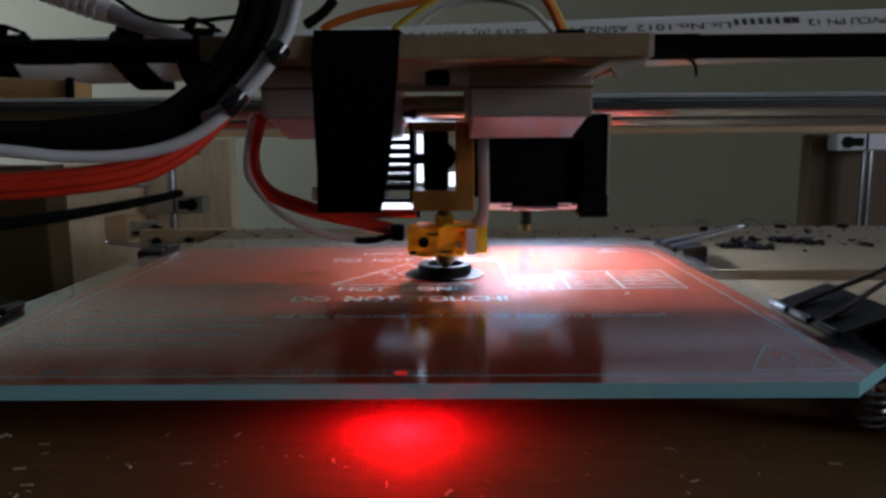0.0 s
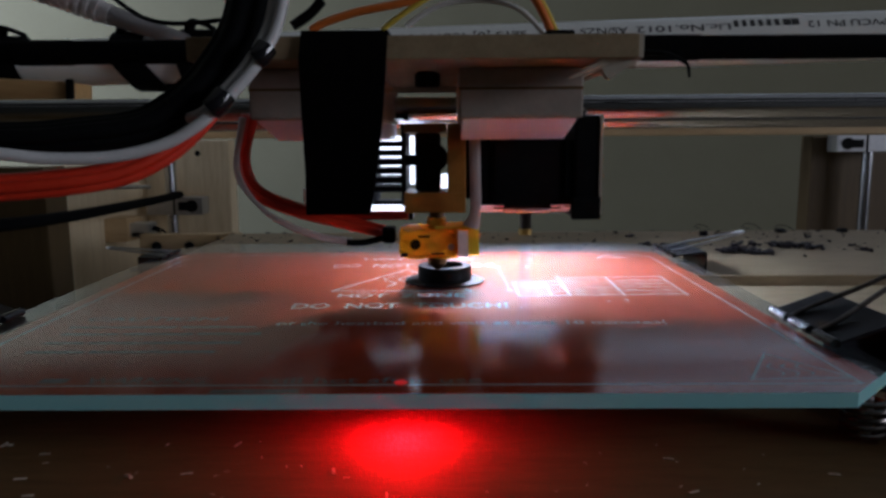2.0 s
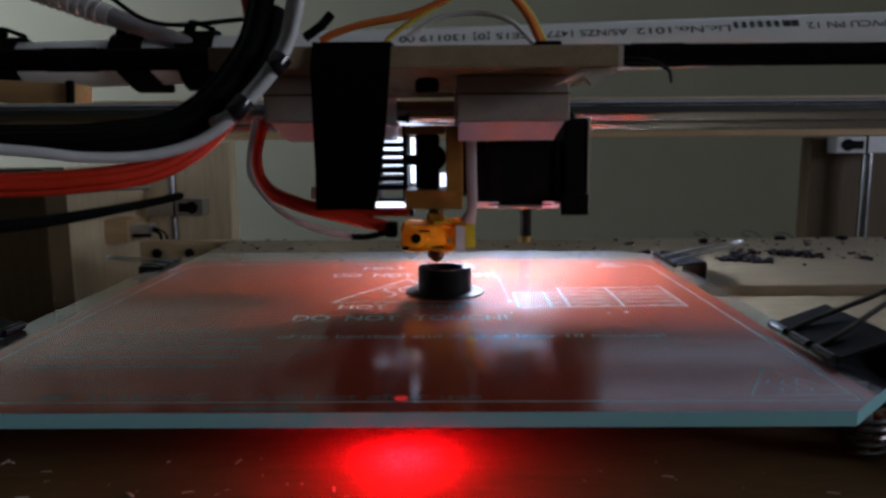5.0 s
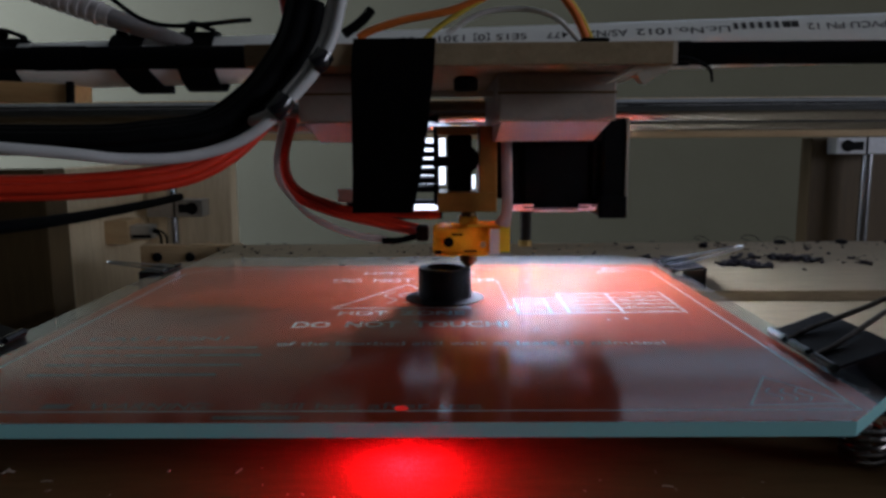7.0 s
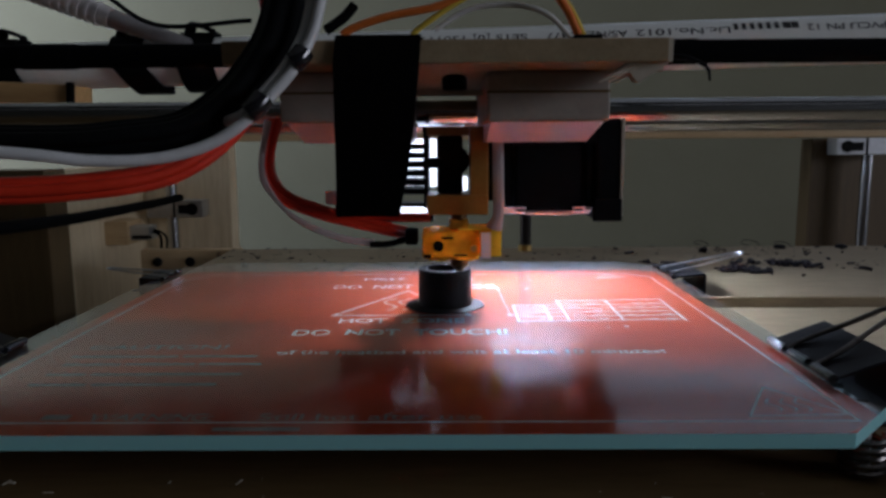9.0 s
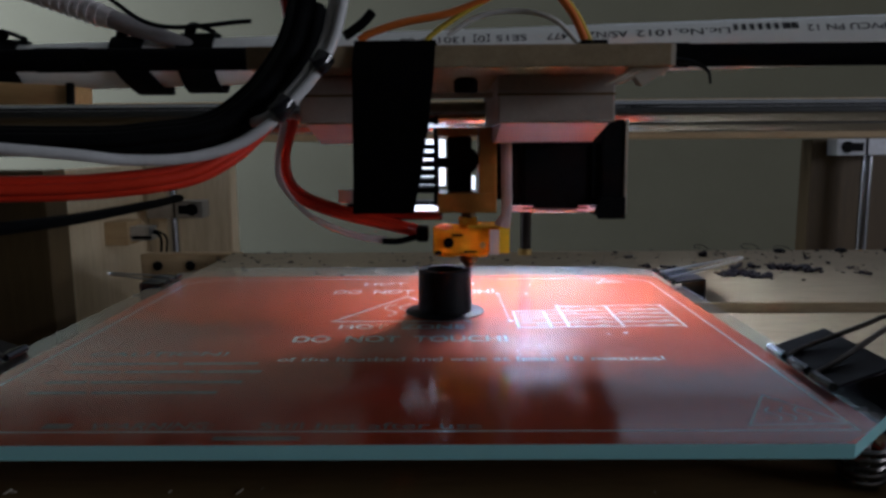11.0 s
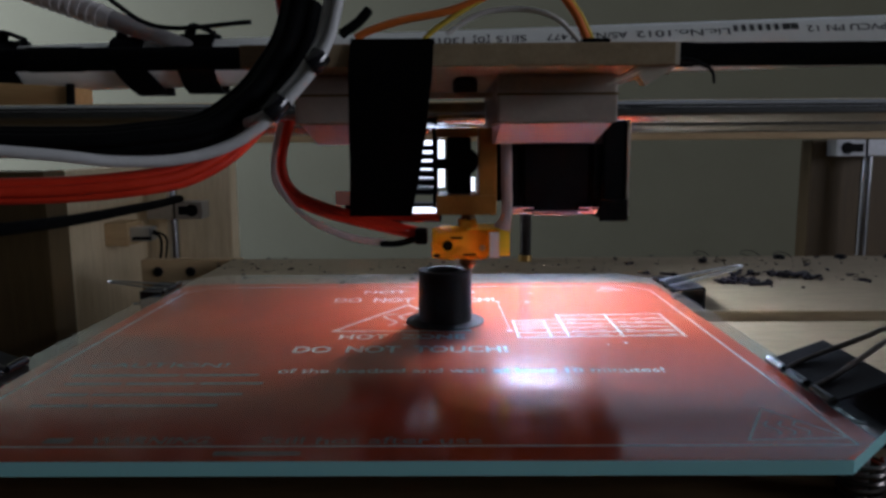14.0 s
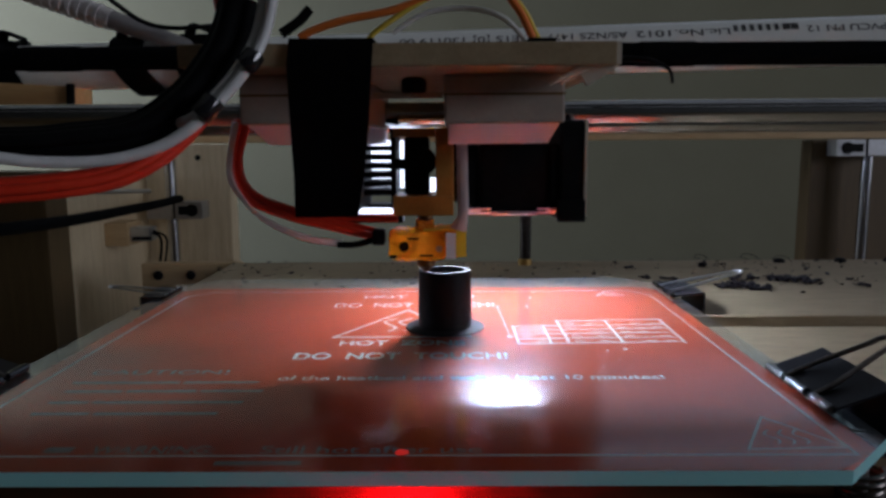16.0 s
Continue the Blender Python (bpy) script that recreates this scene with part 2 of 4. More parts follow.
def lathe(profile, centre=(0, 0, 0), bm=None, segments=48, closed=False):
    """Turns a profile of (radius, height) round the upright axis."""
    bm = bm or bmesh.new()
    rings = []
    for r, h in profile:
        rings.append([bm.verts.new((centre[0] + r * math.cos(2 * math.pi * i / segments), centre[1] + r * math.sin(2 * math.pi * i / segments), centre[2] + h)) for i in range(segments)])
    pairs = list(zip(rings, rings[1:])) + ([(rings[-1], rings[0])] if closed else [])
    for p, q in pairs:
        for i in range(segments):
            j = (i + 1) % segments
            bm.faces.new((p[i], p[j], q[j], q[i]))
    if not closed:
        bm.faces.new(rings[0][::-1])
        bm.faces.new(rings[-1])
    return bm


def prism(outline, z0, z1, bm=None):
    """An upright prism over a flat outline of (x, y)."""
    bm = bm or bmesh.new()
    low = [bm.verts.new((x, y, z0)) for x, y in outline]
    high = [bm.verts.new((x, y, z1)) for x, y in outline]
    n = len(outline)
    bm.faces.new(low[::-1])
    bm.faces.new(high)
    for i in range(n):
        bm.faces.new((low[i], low[(i + 1) % n], high[(i + 1) % n], high[i]))
    return bm


def smooth_path(points, steps=10):
    """A smooth line (Catmull-Rom) through the points."""
    pts = [Vector(p) for p in points]
    pts = [2 * pts[0] - pts[1]] + pts + [2 * pts[-1] - pts[-2]]
    out = []
    for i in range(1, len(pts) - 2):
        a, b, c, d = pts[i - 1:i + 3]
        for k in range(steps):
            t = k / steps
            out.append(0.5 * (2 * b + (c - a) * t + (2 * a - 5 * b + 4 * c - d) * t * t + (3 * b - a - 3 * c + d) * t ** 3))
    out.append(pts[-2])
    return out


def tube(points, r, bm=None, segments=10, steps=10, flat=1.0):
    """A round or flattened cable along a smooth line."""
    bm = bm or bmesh.new()
    line = smooth_path(points, steps)
    rings, side = [], None
    for i, p in enumerate(line):
        d = (line[min(i + 1, len(line) - 1)] - line[max(i - 1, 0)]).normalized()
        if side is None:
            side = d.cross(Vector((0, 0, 1)) if abs(d.z) < 0.9 else Vector((0, 1, 0))).normalized()
        side = (side - d * side.dot(d)).normalized()
        up = d.cross(side)
        rad = r(i / (len(line) - 1)) if callable(r) else r
        rings.append([bm.verts.new(p + rad * (math.cos(a) * side + flat * math.sin(a) * up)) for a in (2 * math.pi * k / segments for k in range(segments))])
    for p, q in zip(rings, rings[1:]):
        for i in range(segments):
            j = (i + 1) % segments
            bm.faces.new((p[i], p[j], q[j], q[i]))
    bm.faces.new(rings[0][::-1])
    bm.faces.new(rings[-1])
    return bm


def lettering(name, words, mat, parent, height, matrix, width=None, weight=0.0, bend=None):
    """Words as a thin mesh. height: of a capital. width: of the whole line. bend: radius of the pipe they lie on."""
    curve = bpy.data.curves.new(name, "FONT")
    curve.body, curve.extrude, curve.offset = words, 0.0, weight
    tmp = bpy.data.objects.new(name, curve)
    scene.collection.objects.link(tmp)
    deps = bpy.context.evaluated_depsgraph_get()
    mesh = bpy.data.meshes.new_from_object(tmp.evaluated_get(deps))
    bpy.data.objects.remove(tmp)
    xs, ys = [v.co.x for v in mesh.vertices], [v.co.y for v in mesh.vertices]
    sy = height / 0.69
    sx = width / (max(xs) - min(xs)) if width else sy
    for v in mesh.vertices:
        x, y = (v.co.x - min(xs)) * sx, v.co.y * sy
        v.co = (x, bend * math.sin(y / bend), bend * (math.cos(y / bend) - 1)) if bend else (x, y, 0)
    mesh.materials.clear()
    mesh.materials.append(mat)
    ob = new(name, mesh)
    ob.parent = parent
    ob.matrix_local = matrix
    return ob


def flat_line(points, width, bm=None, z=0.0):
    """A printed line of even width through flat points (x, y)."""
    bm = bm or bmesh.new()
    for (ax, ay), (bx, by) in zip(points, points[1:]):
        d = Vector((bx - ax, by - ay)).normalized() * (width / 2)
        n = Vector((-d.y, d.x))
        bm.faces.new([bm.verts.new((x, y, z)) for x, y in ((ax - d.x + n.x, ay - d.y + n.y), (ax - d.x - n.x, ay - d.y - n.y), (bx + d.x - n.x, by + d.y - n.y), (bx + d.x + n.x, by + d.y + n.y))])
    return bm
# ---------------------------------------------------------------- the room
def structure(name, bm, mat, label, category):
    return tagged(finish(name, bm, mat), label, category, kind="structure")


structure("floor", box(-1.8, 2.2, -1.5, 1.1, -0.92, -0.87), CARPET, "grey carpeted floor of the room", "floor")
back_wall = box(-1.8, 0.25, 1.0, 1.1, -0.87, 1.6)
for x0, x1, z0, z1 in ((1.0, 2.2, -0.87, 1.6), (0.25, 1.0, -0.87, 0.29), (0.25, 1.0, 0.82, 1.6)):
    box(x0, x1, 1.0, 1.1, z0, z1, back_wall)
structure("wall_north", back_wall, WALL_PAINT, "plain olive grey painted wall behind the printer", "wall")
structure("wall_south", box(-1.8, 2.2, -1.5, -1.4, -0.87, 1.6), LOW_BOUNCE_PAINT, "plain unseen wall behind the camera, darkened to cut bounced light", "wall")
structure("wall_west", box(-1.9, -1.8, -1.5, 1.1, -0.87, 1.6), LOW_BOUNCE_PAINT, "plain unseen side wall of the room, darkened to cut bounced light", "wall")
structure("wall_east", box(2.2, 2.3, -1.5, 1.1, -0.87, 1.6), WALL_PAINT, "plain painted side wall of the room", "wall")
structure("ceiling", box(-1.9, 2.3, -1.5, 1.1, 1.6, 1.65), CEILING_PAINT, "plain white ceiling", "ceiling")


def back_window():
    w = thing("window_1", "white-framed window high in the back wall", "window", kind="structure")
    for x0, x1, z0, z1 in ((0.25, 0.27, 0.29, 0.82), (0.98, 1.0, 0.29, 0.82), (0.27, 0.98, 0.29, 0.305), (0.27, 0.98, 0.80, 0.82)):
        part("window_frame", box(x0, x1, 1.04, 1.08, z0, z1), CEILING_PAINT, w, bevel=0.002)


back_window()


def work_table():
    t = thing("work_table", "dark wooden table under the printer", "table")
    part("tabletop", box(-0.7, 0.9, -0.45, 0.75, -0.16, -0.13), TABLE_TOP, t, bevel=0.003)
    for x in (-0.65, 0.85):
        for y in (-0.4, 0.7):
            part("leg", box(x - 0.03, x + 0.03, y - 0.03, y + 0.03, -0.87, -0.16), TABLE_TOP, t, bevel=0.002)


work_table()


# ---------------------------------------------------------------- the printer's frame
def printer_frame():
    f = thing("printer_frame", "pine and plywood frame of a home-built printer", "printer frame")
    part("base_board", box(-0.28, 0.46, -0.02, 0.52, -0.13, -0.112), PLY_DARK, f, bevel=0.001)
    part("back_panel", box(-0.240, -0.157, 0.440, 0.458, -0.112, 0.0616), PINE_UP, f, "upright pine panel with a knot", bevel=0.0008)
    part("back_panel", box(0.303, 0.46, 0.462, 0.480, -0.112, 0.0616), SHADED_BROWN_UP, f, "upright brown pine panel", bevel=0.0008)
    part("side_panel", box(-0.238, -0.222, 0.287, 0.439, -0.112, 0.046), PINE_UP, f, "pale pine side panel", bevel=0.0008)
    part("cross_rail", box(-0.30, 0.50, 0.459, 0.4755, 0.0625, 0.094), PINE, f, "long pine rail", bevel=0.0008)
    part("corner_beam", box(-0.26, -0.140, 0.170, 0.190, 0.0800, 0.0890, turn=Euler((0, radians(3), 0))), PINE_BEAM, f, "pale pine beam end", bevel=0.0008)
    # dark post added for shade left of the panel, edge set to the view
    part("shade_post", box(-0.300, -0.2055, 0.264, 0.2865, -0.112, 0.048), SHADED_BROWN_UP, f, "dark brown post added for the shade beside the panel", bevel=0.0008)
    part("screw_hole", rod((-0.1815, 0.4398, 0.0515), (-0.1815, 0.442, 0.0515), 0.0022), BLACK_PLASTIC, f)
    part("wire_tie", box(-0.1405, -0.1375, 0.1675, 0.1700, 0.0745, 0.0868, turn=Euler((0, radians(3), 0))), BLACK_PLASTIC, f, bevel=0.0008)


printer_frame()


def rod_clamp(m, span):
    """A split alloy holder for a smooth rod, with its clamp screw."""
    c = thing("rod_clamp", "cast alloy clamp block screwed to the pine back panel", "rod clamp", "rod clamps")
    c.matrix_world = m
    part("clamp_body", box(-span / 2, span / 2, -0.008, 0.008, -0.0065, 0.0065), ALLOY, c, bevel=0.0007)
    part("split", box(-0.0006, 0.0006, -0.0085, -0.0078, -0.0066, 0.0066), BLACK_PLASTIC, c)
    part("bolt_recess", rod((span / 2 - 0.008, -0.0081, 0), (span / 2 - 0.008, -0.0087, 0), 0.0046), BLACK_PLASTIC, c)
    part("bolt_recess", box(0.003, span / 2 - 0.009, -0.0086, -0.008, -0.0032, 0.0032), BLACK_PLASTIC, c)
    return c


def upright_rods():
    for x, y in ((-0.1975, 0.4240), (0.3395, 0.447)):
        r = thing("guide_rod", "polished steel upright guide rod", "guide rod", "upright guide rods", at=(x, y, 0))
        part("shaft", rod((0, 0, -0.112), (0, 0, 0.0585), 0.0042, segments=28), CHROME, r, smooth=True)
    rod_clamp(pose(-0.1913, 0.4195, 0.0130), 0.042)
    rod_clamp(pose(0.3355, 0.449, 0.0555) @ pose(0, 0, 0, 0, 180, 0), 0.046)
    s = thing("lead_screw", "threaded steel lead screw at the back", "lead screw", at=(0.0562, 0.2755, 0))
    bm, turns, seg = bmesh.new(), 150, 14
    rings = []
    for i in range(turns * 2 + 1):
        z = -0.112 + i * 0.00062
        rr = 0.0034 if i % 2 else 0.0025
        rings.append([bm.verts.new((rr * math.cos(2 * math.pi * k / seg), rr * math.sin(2 * math.pi * k / seg), z + 0.0012 * k / seg)) for k in range(seg)])
    for p, q in zip(rings, rings[1:]):
        for k in range(seg):
            bm.faces.new((p[k], p[(k + 1) % seg], q[(k + 1) % seg], q[k]))
    part("screw_thread", bm, DARK_WIRE, s)


upright_rods()


def end_switch():
    e = thing("limit_switch", "small alloy limit switch on a pine block with black leads", "switch", at=(-0.222, 0.375, 0.0))
    part("pine_block", box(0.0002, 0.016, -0.012, 0.012, -0.007, 0.0092), PINE, e, bevel=0.0006)
    part("switch_body", box(0.0162, 0.030, -0.009, 0.004, -0.0041, 0.0056), ALLOY, e, bevel=0.0008)
    part("lever", box(0.0180, 0.0310, -0.0100, -0.0092, -0.0030, -0.0008), BLACK_PLASTIC, e)
    part("lead", tube([(0.028, -0.004, 0.002), (0.035, -0.004, -0.002), (0.034, -0.002, -0.014), (0.029, 0, -0.034)], 0.0010), RUBBER, e, smooth=True)
    part("lead", tube([(0.029, -0.002, 0.003), (0.038, -0.002, -0.002), (0.037, 0, -0.014), (0.032, 0, -0.034)], 0.0008), RUBBER, e, smooth=True)


end_switch()


def black_arm():
    a = thing("cable_guide", "black plastic guide arm beside the pine panel", "cable guide")
    part("arm", tube([(-0.205, 0.09, 0.0305), (-0.178, 0.2, 0.0255), (-0.184, 0.34, 0.022), (-0.188, 0.414, 0.0215)], 0.0034, flat=0.85, segments=12), BLACK_TAPE, a, smooth=True)
    part("rod_tip", rod((-0.2, 0.16, 0.043), (-0.188, 0.36, 0.031), 0.0014), STEEL_WIRE, a, smooth=True)


black_arm()


# ---------------------------------------------------------------- the white water pipe
PIPE_A, PIPE_B = Vector((-0.36, 0.2178, 0.0931)), Vector((0.42, 0.1885, 0.1090))
PIPE_R = 0.0104


def water_pipe():
    axis = (PIPE_B - PIPE_A).normalized()
    turn = Matrix((axis, Vector((0, 0, 1)).cross(axis).normalized(), axis.cross(Vector((0, 0, 1)).cross(axis)).normalized())).transposed().to_4x4()
    p = thing("water_pipe", "white plastic water pipe with black printed marks", "pipe")
    p.matrix_world = Matrix.Translation(PIPE_A) @ turn
    length = (PIPE_B - PIPE_A).length
    part("pipe_wall", lathe([(PIPE_R, 0), (PIPE_R, length), (PIPE_R - 0.002, length), (PIPE_R - 0.002, 0)], segments=56, closed=True), PVC, p, smooth=True).matrix_local = pose(0, 0, 0, 0, 90, 0)

    def printed(words, x_right, width, height=0.0031):
        # the print stands on its head: it starts at its right end
        up = radians(36)
        y, z = -(PIPE_R + 0.00015) * math.cos(up), (PIPE_R + 0.00015) * math.sin(up)
        lettering("pipe_print", words, INK, p, height, pose(x_right, y, z, 90 - 36, 0, 0) @ pose(0, 0, 0, 0, 0, 180), width=width, bend=PIPE_R, weight=0.008)

    printed("PVCU PN 12", 0.559, 0.0326)
    printed("Lic.No.1012", 0.4945, 0.0395)
    printed("AS/NZS 1477", 0.4515, 0.0345)
    printed("SE15 [0] 130119 00", 0.4085, 0.0550)
    up = radians(36)
    for i in range(8):
        # a maker's mark as a row of plain strokes
        x = 0.4962 + 0.0034 * i
        bm = bmesh.new()
        w = 0.0016 if i < 6 else 0.0030
        box(x, x + w, -PIPE_R * math.cos(up) - 0.0002, -PIPE_R * math.cos(up) + 0.0002, PIPE_R * math.sin(up) - 0.0016, PIPE_R * math.sin(up) + 0.0016, bm)
        bmesh.ops.rotate(bm, verts=list(bm.verts), cent=(x, -PIPE_R * math.cos(up), PIPE_R * math.sin(up)), matrix=Matrix.Rotation(-up, 3, "X"))
        part("printed_mark", bm, INK, p)
    return p


water_pipe()


def strap_loop(x, lean, drop, width=0.012):
    """A black hook-and-loop strap round the pipe, with a slack loop below."""
    s = thing("cable_strap", "black hook-and-loop strap hanging slack round the pipe", "strap", "straps round the pipe")
    k = (x - PIPE_A.x) / (PIPE_B.x - PIPE_A.x)
    c = PIPE_A.lerp(PIPE_B, k)
    n, bm = 40, bmesh.new()
    rings = []
    for i in range(n):
        a = 2 * math.pi * i / n
        r = PIPE_R + 0.0012 + (drop * max(0.0, -math.sin(a)) ** 2)
        row = []
        for dr in (0.0, 0.0012):
            for dx in (-width / 2, width / 2):
                row.append(bm.verts.new((c.x + dx + lean * max(0.0, -math.sin(a)), c.y - (r + dr) * math.cos(a), c.z + (r + dr) * math.sin(a))))
        rings.append(row)
    for i in range(n):
        p, q = rings[i], rings[(i + 1) % n]
        for u, v in ((0, 1), (1, 3), (3, 2), (2, 0)):
            bm.faces.new((p[u], p[v], q[v], q[u]))
    part("band", bm, BLACK_TAPE, s, smooth=True)
    tail = [(c.x - 0.004, c.y - 0.004, c.z + PIPE_R + 0.001), (c.x - 0.001, c.y - 0.006, c.z + PIPE_R + 0.005), (c.x + 0.008, c.y - 0.006, c.z + PIPE_R + 0.002)]
    part("tail", tube(tail, 0.0028, flat=0.35, segments=8), BLACK_TAPE, s, smooth=True)


strap_loop(-0.1285, 0.0090, 0.0010, 0.0145)
strap_loop(-0.0975, 0.0020, 0.0010, 0.0160)
strap_loop(-0.1840, 0.0040, 0.0010, 0.0100)


def conduit():
    c = thing("ribbed_conduit", "pale ribbed cable conduit running down to the pipe", "conduit")
    a, b = Vector((-0.225, 0.20, 0.149)), Vector((-0.134, 0.20, 0.1165))
    part("sleeve", rod(a, b, 0.0046, segments=24), CONDUIT, c, smooth=True)
    for i in range(16):
        p = a.lerp(b, 0.30 + 0.042 * i)
        q = a.lerp(b, 0.30 + 0.042 * i + 0.018)
        part("rib", rod(p, q, 0.0052, segments=20), CONDUIT, c, smooth=True)
    part("end_cap", rod(b, b + (b - a) * 0.42, 0.0042, segments=20, r2=0.0032), CONDUIT_GREY, c, smooth=True)
    part("thin_lead", tube([(-0.17, 0.19, 0.15), (-0.135, 0.19, 0.127), (-0.11, 0.19, 0.112), (-0.07, 0.19, 0.1135)], 0.0010), RUBBER, c, smooth=True)


conduit()
# ---------------------------------------------------------------- the moving print platform
# all of it is written for the lowest stand of the platform; motions() lifts it
LIFTED = []          # things that ride up and down with the platform
W2, DEEP, CUT = 0.1065, 0.2, 0.0155


def print_platform():
    p = thing("print_platform", "plywood print platform strewn with plastic scraps", "platform")
    part("lower_board", box(-0.104, 0.345, -0.11, 0.287, -0.023, -0.0140), PLY_DARK, p, "brown plywood base board", bevel=0.0006)
    part("upper_board", box(-0.112, 0.345, 0.150, 0.287, -0.0136, -0.0062), PLY, p, "pale plywood board on top", bevel=0.0006)
    part("side_board", box(0.1095, 0.345, -0.02, 0.149, -0.0138, -0.0102), PLY, p, "pale plywood strip")
    bracket = part("bracket", box(-0.166, -0.108, 0.2875, 0.296, -0.034, -0.0066), PINE, p, "pine bracket with two black screws", bevel=0.0008)
    for x in (-0.156, -0.137):
        part("screw_head", lathe([(0.0028, 0), (0.0028, 0.0008), (0.0018, 0.0018), (0.0003, 0.002)], segments=18), BLACK_PLASTIC, bracket, smooth=True).matrix_local = pose(x, 0.2875, -0.0135, 90, 0, 0)
    part("lead_nut", lathe([(0.0038, 0), (0.0038, 0.0030), (0.0034, 0.0034), (0.0030, 0.0034)], (0.0562, 0.2755, -0.0062), segments=24), BRASS, p, smooth=True)
    for x, y in ((0.20, 0.279), (0.235, 0.280), (0.262, 0.279)):
        part("screw_head", lathe([(0.0032, 0), (0.0032, 0.001), (0.0020, 0.002), (0.0003, 0.0022)], (x, y, -0.0062), segments=18), BLACK_PLASTIC, p, smooth=True)
    LIFTED.append(p)


print_platform()


def chamfered(w, d0, d1, c):
    return [(-w + c, d0), (w - c, d0), (w, d0 + c), (w, d1 - c), (w - c, d1), (-w + c, d1), (-w, d1 - c), (-w, d0 + c)]


def heated_bed():
    h = thing("heated_bed", "red heater board with white printed warnings on springs", "heated bed")
    board = [(-0.0915, 0.0065), (0.0915, 0.0065), (0.1055, 0.0170), (0.1055, 0.1900), (0.0995, 0.1955), (-0.0995, 0.1955), (-0.1055, 0.1900), (-0.1055, 0.0170)]
    part("circuit_board", prism(board, -0.0050, -0.0034), SOLDER_RED, h)
    z = -0.00333
    frame_line = flat_line([(-0.1, 0.0148), (0.1, 0.0148), (0.1, 0.178), (0.091, 0.1875), (-0.091, 0.1875), (-0.1, 0.178), (-0.1, 0.0148)], 0.0007, z=z)
    part("printed_border", frame_line, SILK, h)

    def words(text, x, y, width, cap, weight=0.01):
        # lines near the front take the darker print, for the dimness there
        lettering("printed_words", text, SILK if y > 0.08 or width > 0.1 else SHADED_SILK, h, cap, pose(x, y, z), width=width, weight=weight)

    words("HOT  ZONE", -0.0225, 0.1735, 0.047, 0.0055, 0.02)
    words("DO  NOT  TOUCH!", -0.0329, 0.1565, 0.0650, 0.0070, 0.02)
    words("HOT  ZONE", -0.0225, 0.1005, 0.0415, 0.0055, 0.02)
    words("DO  NOT  TOUCH!", -0.0345, 0.0850, 0.0665, 0.0065, 0.02)
    words("CAUTION!", -0.0900, 0.0705, 0.0400, 0.0042)
    words("of the heatbed and wait at least 10 minutes!", -0.0343, 0.0648, 0.1085, 0.0038, 0.012)
    words("WARNING:", -0.0639, 0.0160, 0.0270, 0.0040)
    words("Still hot after use", -0.0270, 0.0160, 0.0480, 0.0038)
    # warning lines too faint to read, in the print darkened for dim light
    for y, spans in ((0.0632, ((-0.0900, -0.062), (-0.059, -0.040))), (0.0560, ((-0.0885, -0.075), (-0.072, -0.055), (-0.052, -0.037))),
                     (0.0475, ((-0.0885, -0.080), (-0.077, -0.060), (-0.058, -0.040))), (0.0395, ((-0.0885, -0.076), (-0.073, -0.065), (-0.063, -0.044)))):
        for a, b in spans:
            part("printed_bar", flat_line([(a, y), (b, y)], 0.0018, z=z), SHADED_SILK, h)
    part("printed_bar", flat_line([(-0.034, 0.0112), (-0.018, 0.0112)], 0.0022, z=z), SHADED_SILK, h)
    part("printed_star", flat_line([(-0.0725, 0.0180), (-0.0695, 0.0180)], 0.0030, z=z), SHADED_SILK, h)
    # the hot-surface triangle with three wavy lines
    tri = flat_line([(-0.0257, 0.1105), (-0.0024, 0.1510), (0.0209, 0.1105), (-0.0257, 0.1105)], 0.0011, z=z)
    for k in range(3):
        x = -0.0075 + 0.0055 * k
        flat_line([(x + 0.0024 * math.sin(2.2 * math.pi * i / 14), 0.1185 + 0.0185 * i / 14) for i in range(15)], 0.0009, tri, z)
    part("warning_triangle", tri, SILK, h)
    for cx, cy, s in ((0.0895, 0.0175, 1.0), (0.083, 0.176, 0.55)):
        bm = flat_line([(cx - 0.0112 * s, cy), (cx - 0.0008 * s, cy + 0.0187 * s), (cx + 0.0106 * s, cy + 0.001), (cx - 0.0112 * s, cy)], 0.0006, z=z)
        for k in range(3):
            x = cx - 0.0035 * s + 0.0032 * s * k
            flat_line([(x + 0.0010 * s * math.sin(2.2 * math.pi * i / 8), cy + (0.003 + 0.0075 * i / 8) * s) for i in range(9)], 0.0005, bm, z)
        part("warning_triangle", bm, SILK, h)
    # the wiring table
    table = bmesh.new()
    for y in (0.1015, 0.1075, 0.1135, 0.1190, 0.1245):
        flat_line([(0.0367, y), (0.0915, y + 0.002)], 0.0010, table, z)
    flat_line([(0.0534, 0.1318), (0.0916, 0.1340)], 0.0010, table, z)
    for x in (0.0367, 0.0475):
        flat_line([(x, 0.1015), (x, 0.1245)], 0.0009, table, z)
    for x in (0.0534, 0.0712, 0.0915):
        flat_line([(x, 0.102), (x, 0.133)], 0.0010, table, z)
    for i, x in enumerate((0.0390, 0.0435, 0.0560, 0.0640, 0.0740, 0.0800, 0.0860)):
        for j, y in enumerate((0.1045, 0.1108, 0.1165, 0.1220, 0.1280)):
            if (j < 4 or i > 1) and (i * 3 + j * 5) % 4:
                flat_line([(x, y), (x + 0.0028, y + 0.0001)], 0.0008, table, z)
    part("printed_table", table, SILK, h)
